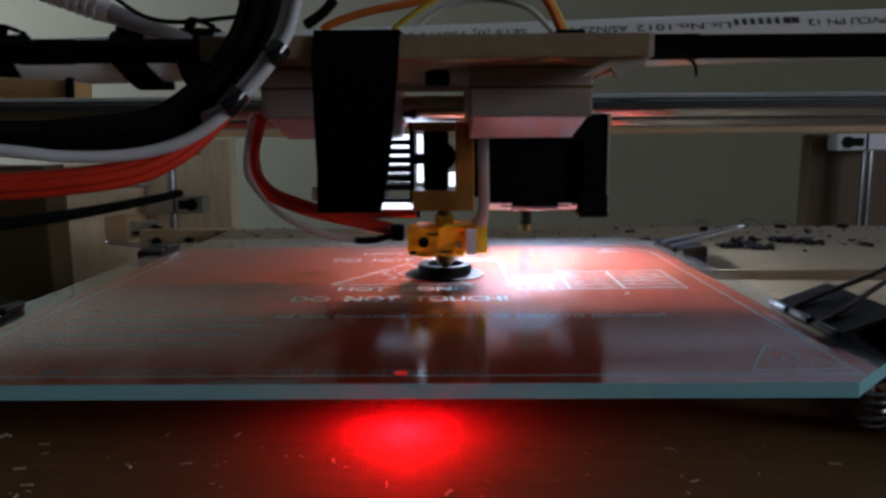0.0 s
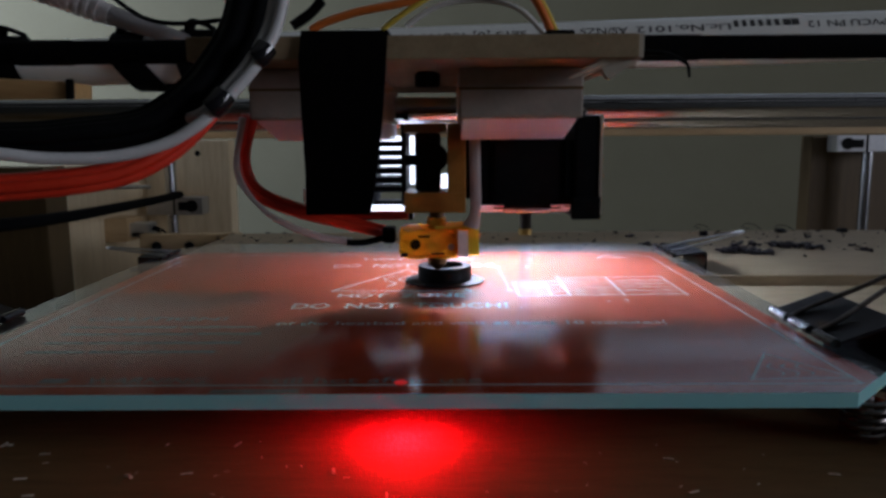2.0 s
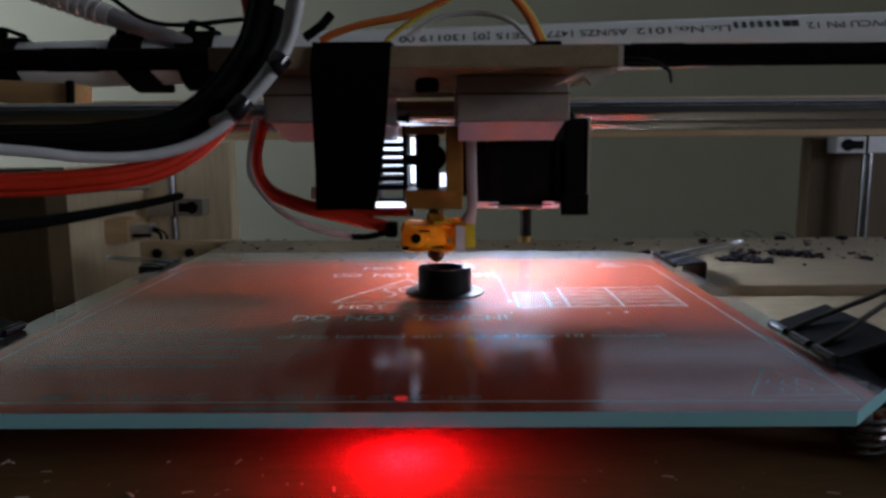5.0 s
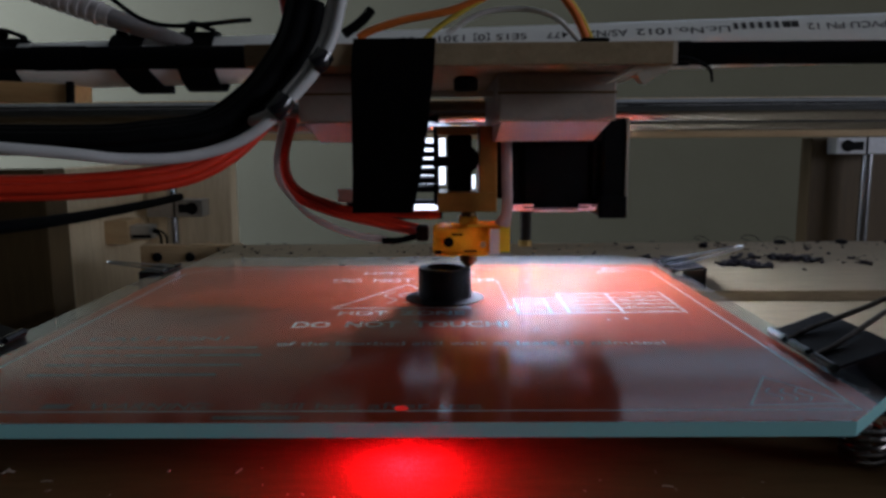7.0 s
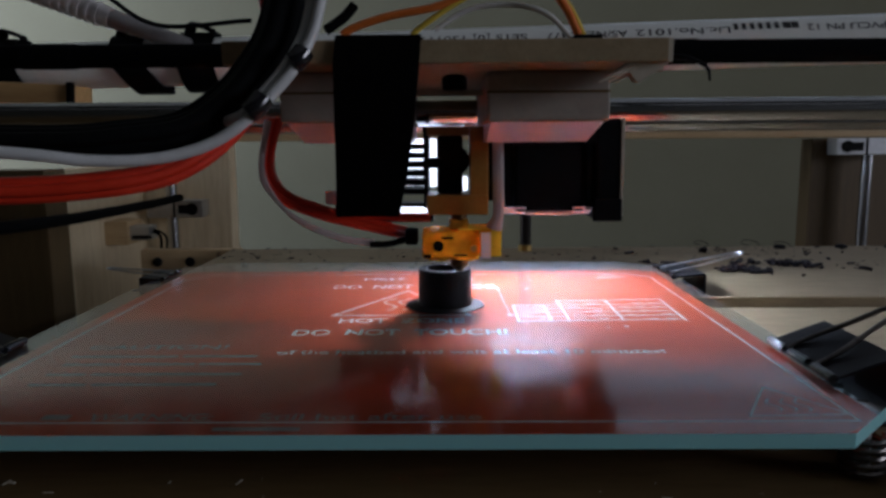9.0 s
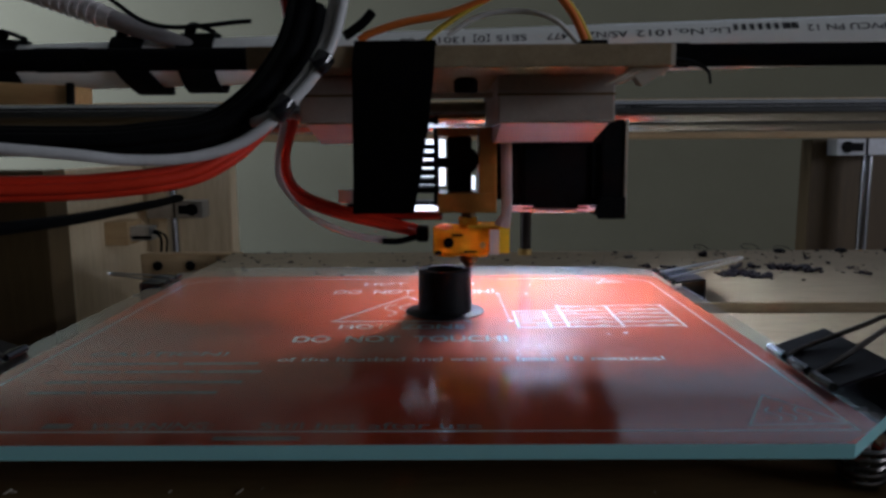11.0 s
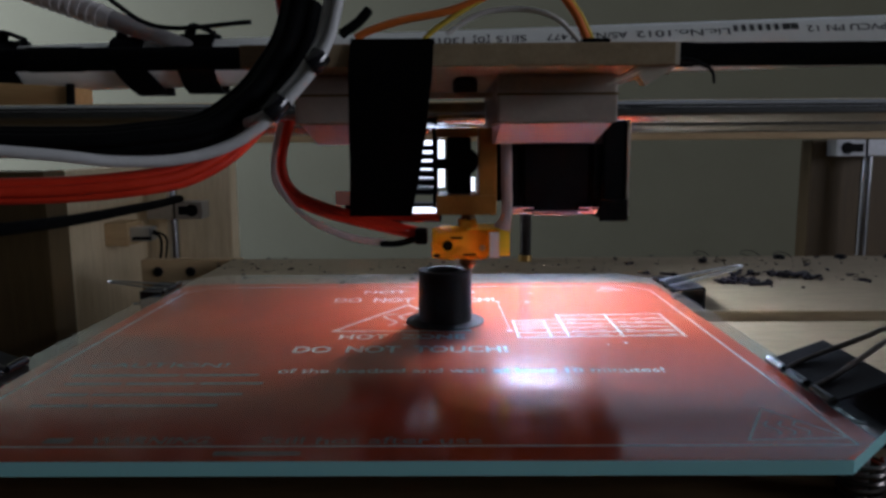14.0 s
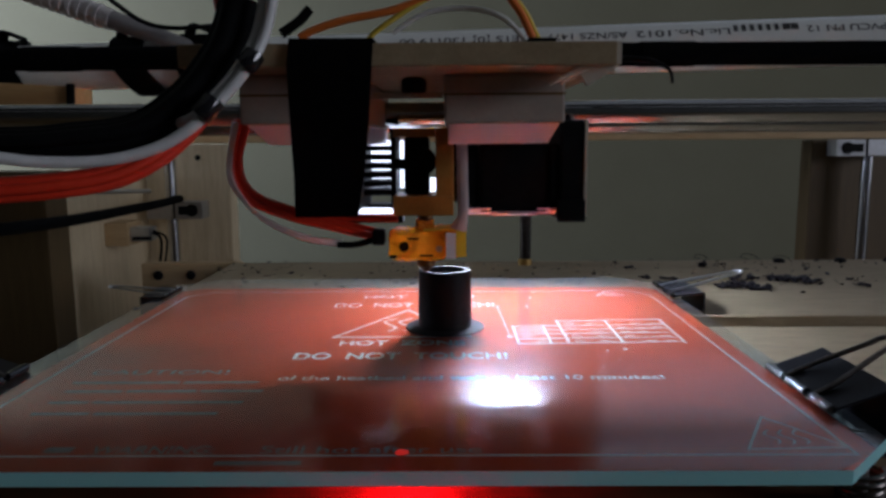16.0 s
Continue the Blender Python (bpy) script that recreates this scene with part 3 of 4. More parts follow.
    # solder pads and small dots
    for x, y, r in ((0.0448, 0.1555, 0.0009), (0.0480, 0.1735, 0.0007), (0.0508, 0.1840, 0.0006), (0.0700, 0.0945, 0.0009), (0.0640, 0.0930, 0.0006), (0.0345, 0.1105, 0.0012), (0.0332, 0.1560, 0.0010)):
        part("solder_dot", lathe([(r, 0), (r * 0.6, 0.00004)], (x, y, z - 0.00003), segments=12), SILK, h)
    part("printed_line", flat_line([(0.0332, 0.1560), (0.0345, 0.1105)], 0.0003, z=z), SILK, h)
    # springs and bolts at the corners
    for x, y in ((0.0995, 0.0120), (-0.0995, 0.0120), (0.0960, 0.140), (-0.0960, 0.140)):
        coil = [(x + 0.0042 * math.cos(2 * math.pi * k / 10), y + 0.0042 * math.sin(2 * math.pi * k / 10), -0.0134 + 0.0082 * k / 50) for k in range(51)]
        part("spring", tube(coil, 0.00055, steps=2, segments=7), DARK_WIRE, h, "coiled steel spring", smooth=True)
        part("bolt", rod((x, y, -0.0140), (x, y, -0.0051), 0.0014), ALLOY, h)
    LIFTED.append(h)


heated_bed()


def glass_plate():
    bm = prism(chamfered(W2, 0.0, DEEP, CUT), -0.0030, 0.0)
    for f in bm.faces:
        f.material_index = (1 if f.normal.y < -0.5 else 2) if abs(f.normal.z) < 0.5 else (0 if f.normal.z > 0 else 2)
    bm.normal_update()
    for f in bm.faces:
        f.material_index = (1 if f.normal.y < -0.5 else 2) if abs(f.normal.z) < 0.5 else (0 if f.normal.z > 0 else 2)
    g = tagged(finish("glass_plate", bm, [GLASS, GLASS_EDGE, GLASS_UNDER]), "clear glass plate with cut corners clipped onto the red board", "glass plate")
    LIFTED.append(g)


glass_plate()


def binder_clip(m, lift=28.0, size=1.0, wire_mat=DARK_WIRE, long=1.0, rise=0.0058):
    """A black binder clip; it bites along its own y axis, with the body pointing to +x."""
    c = thing("binder_clip", "black binder clip with steel wire handles", "clip", "clips on the glass edge")
    c.matrix_world = m @ Matrix.Scale(size, 4)
    half, reach = 0.0165, 0.0135
    prof = [(0.0, 0.0008), (reach, rise), (reach + 0.0006, rise - 0.0006), (reach + 0.0006, -0.0088), (reach, -0.0094), (0.0, -0.0056), (0.0, -0.0062), (reach + 0.0004, -0.0102), (reach + 0.0013, -0.0092), (reach + 0.0013, rise - 0.0002), (reach + 0.0004, rise + 0.0008), (0.0, 0.0015)]
    bm = bmesh.new()
    a = [bm.verts.new((x, -half, z)) for x, z in prof]
    b = [bm.verts.new((x, half, z)) for x, z in prof]
    n = len(prof)
    for i in range(n):
        bm.faces.new((a[i], a[(i + 1) % n], b[(i + 1) % n], b[i]))
    bm.faces.new(a[::-1])
    bm.faces.new(b)
    part("jaw", bm, BLACK_LACQUER, c, "black lacquered spring steel body")
    for y0, y1 in ((-half, -half + 0.009), (-0.0045, 0.0045), (half - 0.009, half)):
        part("lip", rod((-0.0002, y0, 0.0013), (-0.0002, y1, 0.0013), 0.0012, segments=14), GLOSS_BLACK, c, "shiny rolled lip", smooth=True)
    s, co = math.sin(radians(lift)), math.cos(radians(lift))
    def up(d, y):
        return (long * d * co, y, 0.0016 + long * d * s)
    wire = [up(0, -0.0072), up(0.006, -0.0070), up(0.020, -0.0035), up(0.024, -0.0030), up(0.0265, 0.0), up(0.024, 0.0030), up(0.020, 0.0035), up(0.006, 0.0070), up(0, 0.0072)]
    part("wire_handle", tube(wire, 0.00065, steps=6, segments=8), wire_mat, c, "bent steel wire handle", smooth=True)
    low = [(0, -0.0072, -0.0060), (0.010, -0.0066, -0.0075), (0.024, -0.003, -0.0092), (0.0265, 0, -0.0094), (0.024, 0.003, -0.0092), (0.010, 0.0066, -0.0075), (0, 0.0072, -0.0060)]
    part("wire_handle", tube(low, 0.00055, steps=6, segments=8), DARK_WIRE, c, "dull steel wire handle", smooth=True)
    LIFTED.append(c)


binder_clip(pose(0.1012, 0.0445, 0.0))
binder_clip(pose(0.1030, 0.168, 0.0), 13, 0.85, STEEL_WIRE, 1.45, 0.0022)
binder_clip(pose(-0.1040, 0.0467, 0.0, 0, 0, 180))
binder_clip(pose(-0.1020, 0.167, 0.0, 0, 0, 180), 6, 0.62, STEEL_WIRE, 1.6, 0.0016)

# ---------------------------------------------------------------- the printed part, which grows
AXIS = (0.0125, 0.1105)
OUTER, INNER = 0.0090, 0.0060
TOP = 0.0202         # height of the nozzle over the lowest bed
BASE_H, STEP_H = 0.0038, 0.0035
RINGS = []


def ribbed_wall(outer, inner, height, layers):
    prof = [(inner, 0.0)]
    for i in range(layers):
        z0, z1 = height * i / layers, height * (i + 1) / layers
        prof += [(outer - 0.00006, z0), (outer, z0 + 0.3 * (z1 - z0)), (outer, z0 + 0.7 * (z1 - z0))]
    prof += [(outer - 0.0001, height), (inner, height)]
    return lathe(prof, segments=64, closed=True)


def printed_part():
    p = thing("printed_bushing", "dark plastic flanged tube being printed on the glass", "printed part", at=(*AXIS, 0))
    part("brim", lathe([(INNER, 0.0001), (0.0131, 0.0001), (0.0133, 0.0003), (0.0132, 0.0006), (OUTER, 0.0008), (INNER, 0.0008)], segments=64, closed=True), DARK_PRINT, p, "thin round flange", smooth=True)
    part("tube_wall", ribbed_wall(OUTER, INNER, BASE_H, 8), DARK_PRINT, p, "ribbed dark tube wall", smooth=True)
    for k in range(5):
        RINGS.append(part("tube_course", ribbed_wall(OUTER - 0.00004 * (k + 1), INNER + 0.00004 * (k + 1), STEP_H, 7), DARK_PRINT, p, smooth=True))
    LIFTED.append(p)


printed_part()


def scraps():
    rng = random.Random(7)
    s = tagged(new("plastic_scraps", bpy.data.meshes.new("plastic_scraps")), "dark shreds and curls of waste plastic on the plywood", "scraps", kind="stuff")
    bm = bmesh.new()

    def shred(x, y, size):
        n = rng.randint(3, 5)
        a0 = rng.uniform(0, 6.28)
        pts = [(x + size * k * math.cos(a0 + 0.5 * k * rng.uniform(-1, 1)) / n, y + size * k * math.sin(a0 + 0.4 * k) / n, -0.0062 + size * 0.12 + size * 0.10 * rng.random()) for k in range(n)]
        tube(pts, size * rng.uniform(0.10, 0.22), bm, segments=5, steps=2, flat=rng.uniform(0.4, 0.9))

    for i in range(330):
        shred(rng.uniform(-0.115, 0.28), rng.uniform(0.212, 0.286), rng.choice((0.0010, 0.0013, 0.0016, 0.002, 0.003)))
    for i in range(30):
        shred(rng.gauss(0.160, 0.03), rng.gauss(0.225, 0.018), rng.choice((0.003, 0.005, 0.007)))
    for x, y in ((0.183, 0.222), (0.180, 0.226), (0.187, 0.219), (0.155, 0.205), (0.148, 0.208), (0.152, 0.21), (0.142, 0.205), (0.16, 0.203)):
        for k in range(5):
            shred(x + rng.gauss(0, 0.002), y + rng.gauss(0, 0.002), 0.007)
    for i in range(4):
        x, y = rng.uniform(0.15, 0.20), rng.uniform(0.25, 0.283)
        r = rng.uniform(0.003, 0.006)
        tube([(x + r * math.cos(a), y + r * 0.5 * math.sin(a), -0.006 + 0.0006 * a + r * 0.4 * (1 + math.sin(a))) for a in (0.0, 1.0, 2.0, 3.2, 4.4)], 0.00022, bm, segments=5, steps=4)
    bm.to_mesh(s.data)
    bm.free()
    s.data.materials.append(DEBRIS)
    LIFTED.append(s)


scraps()


def dust_flecks():
    rng = random.Random(21)
    d = tagged(new("dust_flecks", bpy.data.meshes.new("dust_flecks")), "pale flecks of dust and shavings on the brown base board", "dust", kind="stuff")
    bm = bmesh.new()
    for i in range(170):
        x, y, r = rng.uniform(-0.095, 0.125), rng.uniform(-0.075, 0.012), rng.choice((0.0002, 0.0003, 0.0004, 0.0007))
        a = rng.uniform(0, 6.28)
        pts = [(x + r * k * math.cos(a), y + r * k * math.sin(a), -0.0139 + 0.0002 * rng.random()) for k in (-1.6, 0.0, 1.4)]
        tube(pts, r * rng.uniform(0.3, 0.6), bm, segments=5, steps=2, flat=0.4)
    bm.to_mesh(d.data)
    bm.free()
    d.data.materials.append(BOARD_EDGE)
    LIFTED.append(d)


dust_flecks()


def indicator_led():
    """A red lamp under the front of the board: a black cup whose lit face turns down when it is on and up when it is off."""
    l = thing("indicator_lamp", "small red indicator lamp under the heater board", "lamp", at=(0.0050, 0.0115, -0.0062))
    part("cup", lathe([(0.0011, -0.0007), (0.0012, -0.0007), (0.0012, 0.0006), (0.0002, 0.0007), (0.0002, -0.0005), (0.0011, -0.0005)], segments=24, closed=True), BLACK_PLASTIC, l, smooth=True)
    part("lit_face", lathe([(0.0010, -0.00068), (0.00105, -0.00058)], segments=24), LED_RED, l, "glowing red face")
    return l


LAMP = indicator_led()


def indicator_chip():
    """A small red lamp chip on top of the heater board; it turns its dark side up when it is off."""
    l = thing("indicator_chip", "tiny red lamp chip on the heater board", "lamp", at=(0.0038, 0.0160, -0.0032))
    part("chip_body", lathe([(0.0016, -0.00010), (0.0016, 0.0)], segments=20), SOLDER_RED, l)
    part("lit_face", lathe([(0.0015, 0.00002), (0.0014, 0.00010)], segments=20), LED_CHIP, l, "glowing red face")
    return l


CHIP = indicator_chip()

# ---------------------------------------------------------------- the moving gantry: x rods and black rail
GANTRY = []


def gantry():
    for y, z, r in ((0.134, 0.0724, 0.0040), (0.190, 0.0695, 0.0040)):
        g = thing("cross_rod", "polished steel cross rod of the gantry", "guide rod", "cross rods")
        part("shaft", rod((-0.34, y, z), (0.40, y, z), r, segments=32), CHROME, g, smooth=True)
        GANTRY.append(g)
    g = thing("black_rail", "straight black rail over the steel rods", "rail")
    part("bar", rod((-0.34, 0.124, 0.0909), (0.40, 0.124, 0.0909), 0.0039, segments=24), BLACK_RAIL, g, smooth=True)
    for x in (-0.165, -0.128, 0.078, 0.21):
        part("tape_wrap", rod((x, 0.124, 0.0909), (x + 0.018, 0.124, 0.0909), 0.0042, segments=24), BLACK_TAPE, g, "black tape wrapped round the rail", smooth=True)
    GANTRY.append(g)


gantry()

# ---------------------------------------------------------------- the print head
HEAD = []


def slanted(x0, x1, y_top, y_low, y_back, z0, z1):
    """A plate whose front face leans back towards its foot."""
    bm = bmesh.new()
    side = [(y_top, z1), (y_low, z0), (y_back, z0), (y_back, z1)]
    a = [bm.verts.new((x0, y, z)) for y, z in side]
    b = [bm.verts.new((x1, y, z)) for y, z in side]
    bm.faces.new(a)
    bm.faces.new(b[::-1])
    for i in range(4):
        j = (i + 1) % 4
        bm.faces.new((a[j], a[i], b[i], b[j]))
    return bm


def crumpled(x0, x1, y0, y1, z0, z1, amount, seed):
    """A block with creased, uneven faces, as of tape wrapped by hand."""
    rng = random.Random(seed)
    bm = box(x0, x1, y0, y1, z0, z1)
    bmesh.ops.subdivide_edges(bm, edges=list(bm.edges), cuts=5, use_grid_fill=True)
    mid = Vector(((x0 + x1) / 2, (y0 + y1) / 2, (z0 + z1) / 2))
    half = Vector(((x1 - x0) / 2, (y1 - y0) / 2, (z1 - z0) / 2))
    for v in bm.verts:
        d = v.co - mid
        edge = sum(abs(abs(d[k]) - half[k]) < 1e-6 for k in range(3))
        v.co -= d * (0.05 if edge == 2 else 0.12 if edge == 3 else 0.0)
        v.co += Vector((rng.uniform(-1, 1), rng.uniform(-1, 1), rng.uniform(-1, 1))) * amount * 0.5
    bmesh.ops.triangulate(bm, faces=list(bm.faces))
    return bm


def carriage():
    c = thing("print_carriage", "raw fibreboard carriage with bearing blocks, motor and hot end", "print carriage")
    part("carriage_board", box(-0.042, 0.0590, 0.044, 0.160, 0.0797, 0.0850), MDF, c, "raw brown fibreboard plate", bevel=0.0004)
    part("board_end", box(0.0591, 0.0601, 0.0445, 0.160, 0.0798, 0.0849), BOARD_EDGE, c, "pale end strip")
    for x0, x1 in ((-0.0335, -0.002), (0.0192, 0.0502)):
        b = part("bearing_block", box(x0, x1, 0.0630, 0.150, 0.0672, 0.0795), BLOCK, c, "beige bearing block", bevel=0.0006)
        part("seam", box(x0 - 0.0001, x1 + 0.0001, 0.0627, 0.0640, 0.0742, 0.0748), PLY_DARK, b)
        # stands for the block's lit underside; face leaned to catch light from the bed
        part("underside_plate", slanted(x0 + 0.001, x1 - 0.0008, 0.0660, 0.0900, 0.150, 0.0618, 0.0670), PALE_PLATE, b, "pale leaning plate for the block's lit underside")
    # splintered corner of the board
    rng = random.Random(3)
    for i in range(9):
        x = 0.0500 + 0.0011 * i
        part("splinter", rod((x + 0.002, 0.0475 + 0.001 * i, 0.0795), (x - 0.0055 + rng.uniform(-0.001, 0.001), 0.0470 + 0.001 * i, 0.0750 + 0.0004 * i + rng.uniform(0, 0.001)), 0.0011, None, 6, 0.0002), BOARD_EDGE, c)
    chip = bmesh.new()
    tri = [(0.0500, 0.0797), (0.0602, 0.0797), (0.0532, 0.0752)]
    front = [chip.verts.new((x, 0.0480, z)) for x, z in tri]
    rear = [chip.verts.new((x + 0.001, 0.0580, z + 0.001)) for x, z in tri]
    chip.faces.new(front[::-1])
    chip.faces.new(rear)
    for i in range(3):
        chip.faces.new((front[i], front[(i + 1) % 3], rear[(i + 1) % 3], rear[i]))
    part("broken_corner", chip, BOARD_EDGE, c, "pale broken corner of the board")
    # the black strap over the front edge
    bm = bmesh.new()
    rows = [(-0.0165, 0.0035, 0.0600, 0.0862), (-0.0160, 0.0032, 0.0432, 0.0860), (-0.0166, 0.0028, 0.0424, 0.0800), (-0.0178, 0.0010, 0.0500, 0.0660), (-0.0188, -0.0012, 0.0570, 0.0540), (-0.0196, -0.0034, 0.0605, 0.0438)]
    front = [(bm.verts.new((a, y, z)), bm.verts.new((b, y, z))) for a, b, y, z in rows]
    back = [(bm.verts.new((a, y + 0.0009, z - 0.0006)), bm.verts.new((b, y + 0.0009, z - 0.0006))) for a, b, y, z in rows]
    for i in range(len(rows) - 1):
        bm.faces.new((front[i][0], front[i][1], front[i + 1][1], front[i + 1][0]))
        bm.faces.new((back[i][1], back[i][0], back[i + 1][0], back[i + 1][1]))
        bm.faces.new((front[i][0], front[i + 1][0], back[i + 1][0], back[i][0]))
        bm.faces.new((front[i + 1][1], front[i][1], back[i][1], back[i + 1][1]))
    bm.faces.new((front[0][1], front[0][0], back[0][0], back[0][1]))
    bm.faces.new((front[-1][0], front[-1][1], back[-1][1], back[-1][0]))
    part("black_strap", bm, BLACK_TAPE, c, "wide strip of black cloth tape", smooth=True)
    # extruder frame
    part("frame_post", box(0.0160, 0.0218, 0.108, 0.128, 0.0390, 0.0668), AMBER_WOOD, c, "amber brown frame post", bevel=0.0004)
    part("frame_bar", box(0.0022, 0.0218, 0.1075, 0.128, 0.0388, 0.0452), AMBER_WOOD, c, "amber brown frame bar", bevel=0.0004)
    part("frame_bar", box(0.0022, 0.0158, 0.110, 0.128, 0.0640, 0.0668), AMBER_WOOD, c, bevel=0.0004)
    part("drive_gear", rod((0.0115, 0.112, 0.0560), (0.0115, 0.124, 0.0560), 0.0046, segments=24), BLACK_PLASTIC, c, "dark drive gear", smooth=True)
    part("idler", box(0.0055, 0.0138, 0.113, 0.124, 0.0454, 0.0640), BLACK_PLASTIC, c, bevel=0.001)
    part("idler_arm", box(0.0020, 0.0145, 0.1125, 0.118, 0.0535, 0.0570), BLACK_PLASTIC, c, bevel=0.0006)
    part("clamp_knob", lathe([(0.0030, 0), (0.0034, 0.0006), (0.0034, 0.0032), (0.0024, 0.0040)], (0.0110, 0.075, 0.0757), segments=20), BLACK_PLASTIC, c, smooth=True)
    part("top_bracket", box(-0.001, 0.0188, 0.0800, 0.0812, 0.0745, 0.0762), BOARD_EDGE, c, "pale bracket strip")
    # cooling fins in front of the glowing white panel
    for i in range(6):
        part("fin", box(-0.0130, 0.0022, 0.120, 0.140, 0.0445 + 0.0030 * i, 0.0463 + 0.0030 * i), BLACK_PLASTIC, c, "black cooling fin", bevel=0.0005)
    part("fin_mount", box(0.0008, 0.0024, 0.118, 0.142, 0.0400, 0.0668), BLACK_PLASTIC, c)
    part("fan_shroud", box(-0.0225, -0.0085, 0.100, 0.146, 0.0405, 0.0665), BLACK_PLASTIC, c, "black fan shroud", bevel=0.001)
    # white parts behind the fins glow in place of the lamplight on them
    part("lit_panel", box(-0.0140, 0.0046, 0.1480, 0.1500, 0.0455, 0.0630), WHITE_GLOW, c, "white panel whose glow stands for lamplight on it")
    part("lit_panel", box(0.0130, 0.0160, 0.1480, 0.1500, 0.0440, 0.0490), WHITE_GLOW, c, "white panel whose glow stands for lamplight on it")
    part("lower_lamp", box(-0.0110, 0.0062, 0.118, 0.122, 0.0386, 0.0402), WHITE_GLOW, c, "glowing white lamp strip")

    # motor
    motor = part("motor", box(0.0300, 0.0525, 0.108, 0.138, 0.0398, 0.0618), BLACK_PLASTIC, c, "black stepper motor", bevel=0.0012)
    part("motor_flange", box(0.0255, 0.0298, 0.109, 0.138, 0.0402, 0.0615), BLACK_PLASTIC, motor, bevel=0.0008)
    part("motor_cap", box(0.0555, 0.0632, 0.106, 0.134, 0.0368, 0.0690), BLACK_PLASTIC, motor, "black end plate", bevel=0.0010)
    # pale matte colour in place of the light caught by the bare metal
    part("cap_edge", box(0.0633, 0.0641, 0.1055, 0.134, 0.0385, 0.0690), BOARD_EDGE, motor, "bare metal edge")
    part("motor_rear", box(0.0526, 0.0554, 0.107, 0.136, 0.0405, 0.0615), RUBBER, motor, bevel=0.0006)
    # unseen baffle added to block the lamp's light and its mirror image
    part("lamp_baffle", box(0.0215, 0.0620, 0.1385, 0.1400, 0.0408, 0.0615), BLACK_PLASTIC, motor)
    part("motor_foot", slanted(0.0262, 0.0338, 0.1066, 0.1120, 0.126, 0.0386, 0.0412), PALE_PLATE, motor, "pale plate under the motor")
    part("motor_foot", slanted(0.0486, 0.0548, 0.1066, 0.1120, 0.126, 0.0386, 0.0412), PALE_PLATE, motor, "pale plate under the motor")
    part("foot_rail", rod((0.0339, 0.1090, 0.0394), (0.0485, 0.1090, 0.0394), 0.0008, segments=12), ALLOY, motor, smooth=True)
    part("cap_boss", box(0.0545, 0.0636, 0.1040, 0.1058, 0.0368, 0.0440), BLACK_PLASTIC, motor, bevel=0.0006)
    part("nylon_strip", tube([(0.0243, 0.1010, 0.0625), (0.0245, 0.1010, 0.0500), (0.0246, 0.1015, 0.0400), (0.0232, 0.1025, 0.0350)], lambda q: 0.0017 + 0.0010 * max(0.0, q - 0.72) / 0.28, flat=0.5, segments=10), NYLON, c, "milky nylon strip")
    # the work lamp: a short strip in an open channel behind the motor
    part("work_lamp", box(0.0260, 0.0600, 0.1680, 0.1735, 0.0540, 0.0550), LED_WHITE, c, "glowing white work lamp", bevel=0.0003)
    # unseen channel walls, added to cut the lamp's light in front and behind
    part("lamp_hood", box(0.0215, 0.0630, 0.1575, 0.1790, 0.0551, 0.0565), BLACK_PLASTIC, c, "black channel added to limit the lamp's light", bevel=0.0003)
    part("lamp_hood", box(0.0215, 0.0630, 0.1575, 0.1587, 0.0502, 0.0550), BLACK_PLASTIC, c, "black channel added to limit the lamp's light")
    part("lamp_hood", box(0.0215, 0.0630, 0.1778, 0.1790, 0.0450, 0.0550), BLACK_PLASTIC, c, "black channel added to limit the lamp's light")
    part("lamp_arm", box(0.0420, 0.0480, 0.1560, 0.1620, 0.0566, 0.0796), BLACK_PLASTIC, c, bevel=0.0004)
    # baffle added to throw the shade on the left front of the bed
    part("shade_baffle", box(-0.0320, 0.0035, 0.1380, 0.1462, 0.0332, 0.0402), BLACK_PLASTIC, c, "black baffle added to shade the left of the bed", bevel=0.0006)
    # hot end
    hot = part("heater_block", crumpled(0.0008, 0.0190, 0.1040, 0.1175, 0.0246, 0.0342, 0.0009, 5), KAPTON, c, "heater block wrapped in crumpled amber tape")
    part("tape_end", crumpled(0.0185, 0.0236, 0.1040, 0.1165, 0.0256, 0.0340, 0.0007, 8), KAPTON, hot)
    part("tape_wrap", crumpled(0.0094, 0.0152, 0.1060, 0.1150, 0.0335, 0.0372, 0.0006, 11), KAPTON, hot)
    # thin black strips that draw the shade in the tape's creases
    for z0, z1, x0, x1 in ((0.0256, 0.0266, 0.0012, 0.0034), (0.0316, 0.0322, 0.0068, 0.0105), (0.0262, 0.0267, 0.0108, 0.0150)):
        part("crease_shade", box(x0, x1, 0.1027, 0.1045, z0, z1), BLACK_PLASTIC, hot, bevel=0.0002)
    part("tape_tab", box(0.0224, 0.0256, 0.1020, 0.1034, 0.0262, 0.0348), YELLOW, hot, "bright yellow tape end")
    part("paper_tab", box(0.0192, 0.0223, 0.1020, 0.1032, 0.0256, 0.0338), PAPER, hot, "white paper tab")
    part("tape_tab", box(0.0120, 0.0240, 0.1030, 0.1170, 0.0344, 0.0349), YELLOW, hot, "bright yellow tape on top")
    part("heater_hole", rod((0.0058, 0.1030, 0.0294), (0.0058, 0.1036, 0.0294), 0.0017), BLACK_PLASTIC, hot)
    part("set_screw", rod((0.0170, 0.1030, 0.0286), (0.0170, 0.1036, 0.0286), 0.0010), ALLOY, hot)
    part("heat_break", lathe([(0.0024, 0.0), (0.0024, 0.0052)], (*AXIS, 0.0340), segments=24), DARK_BRASS, c, "steel heat break", smooth=True)
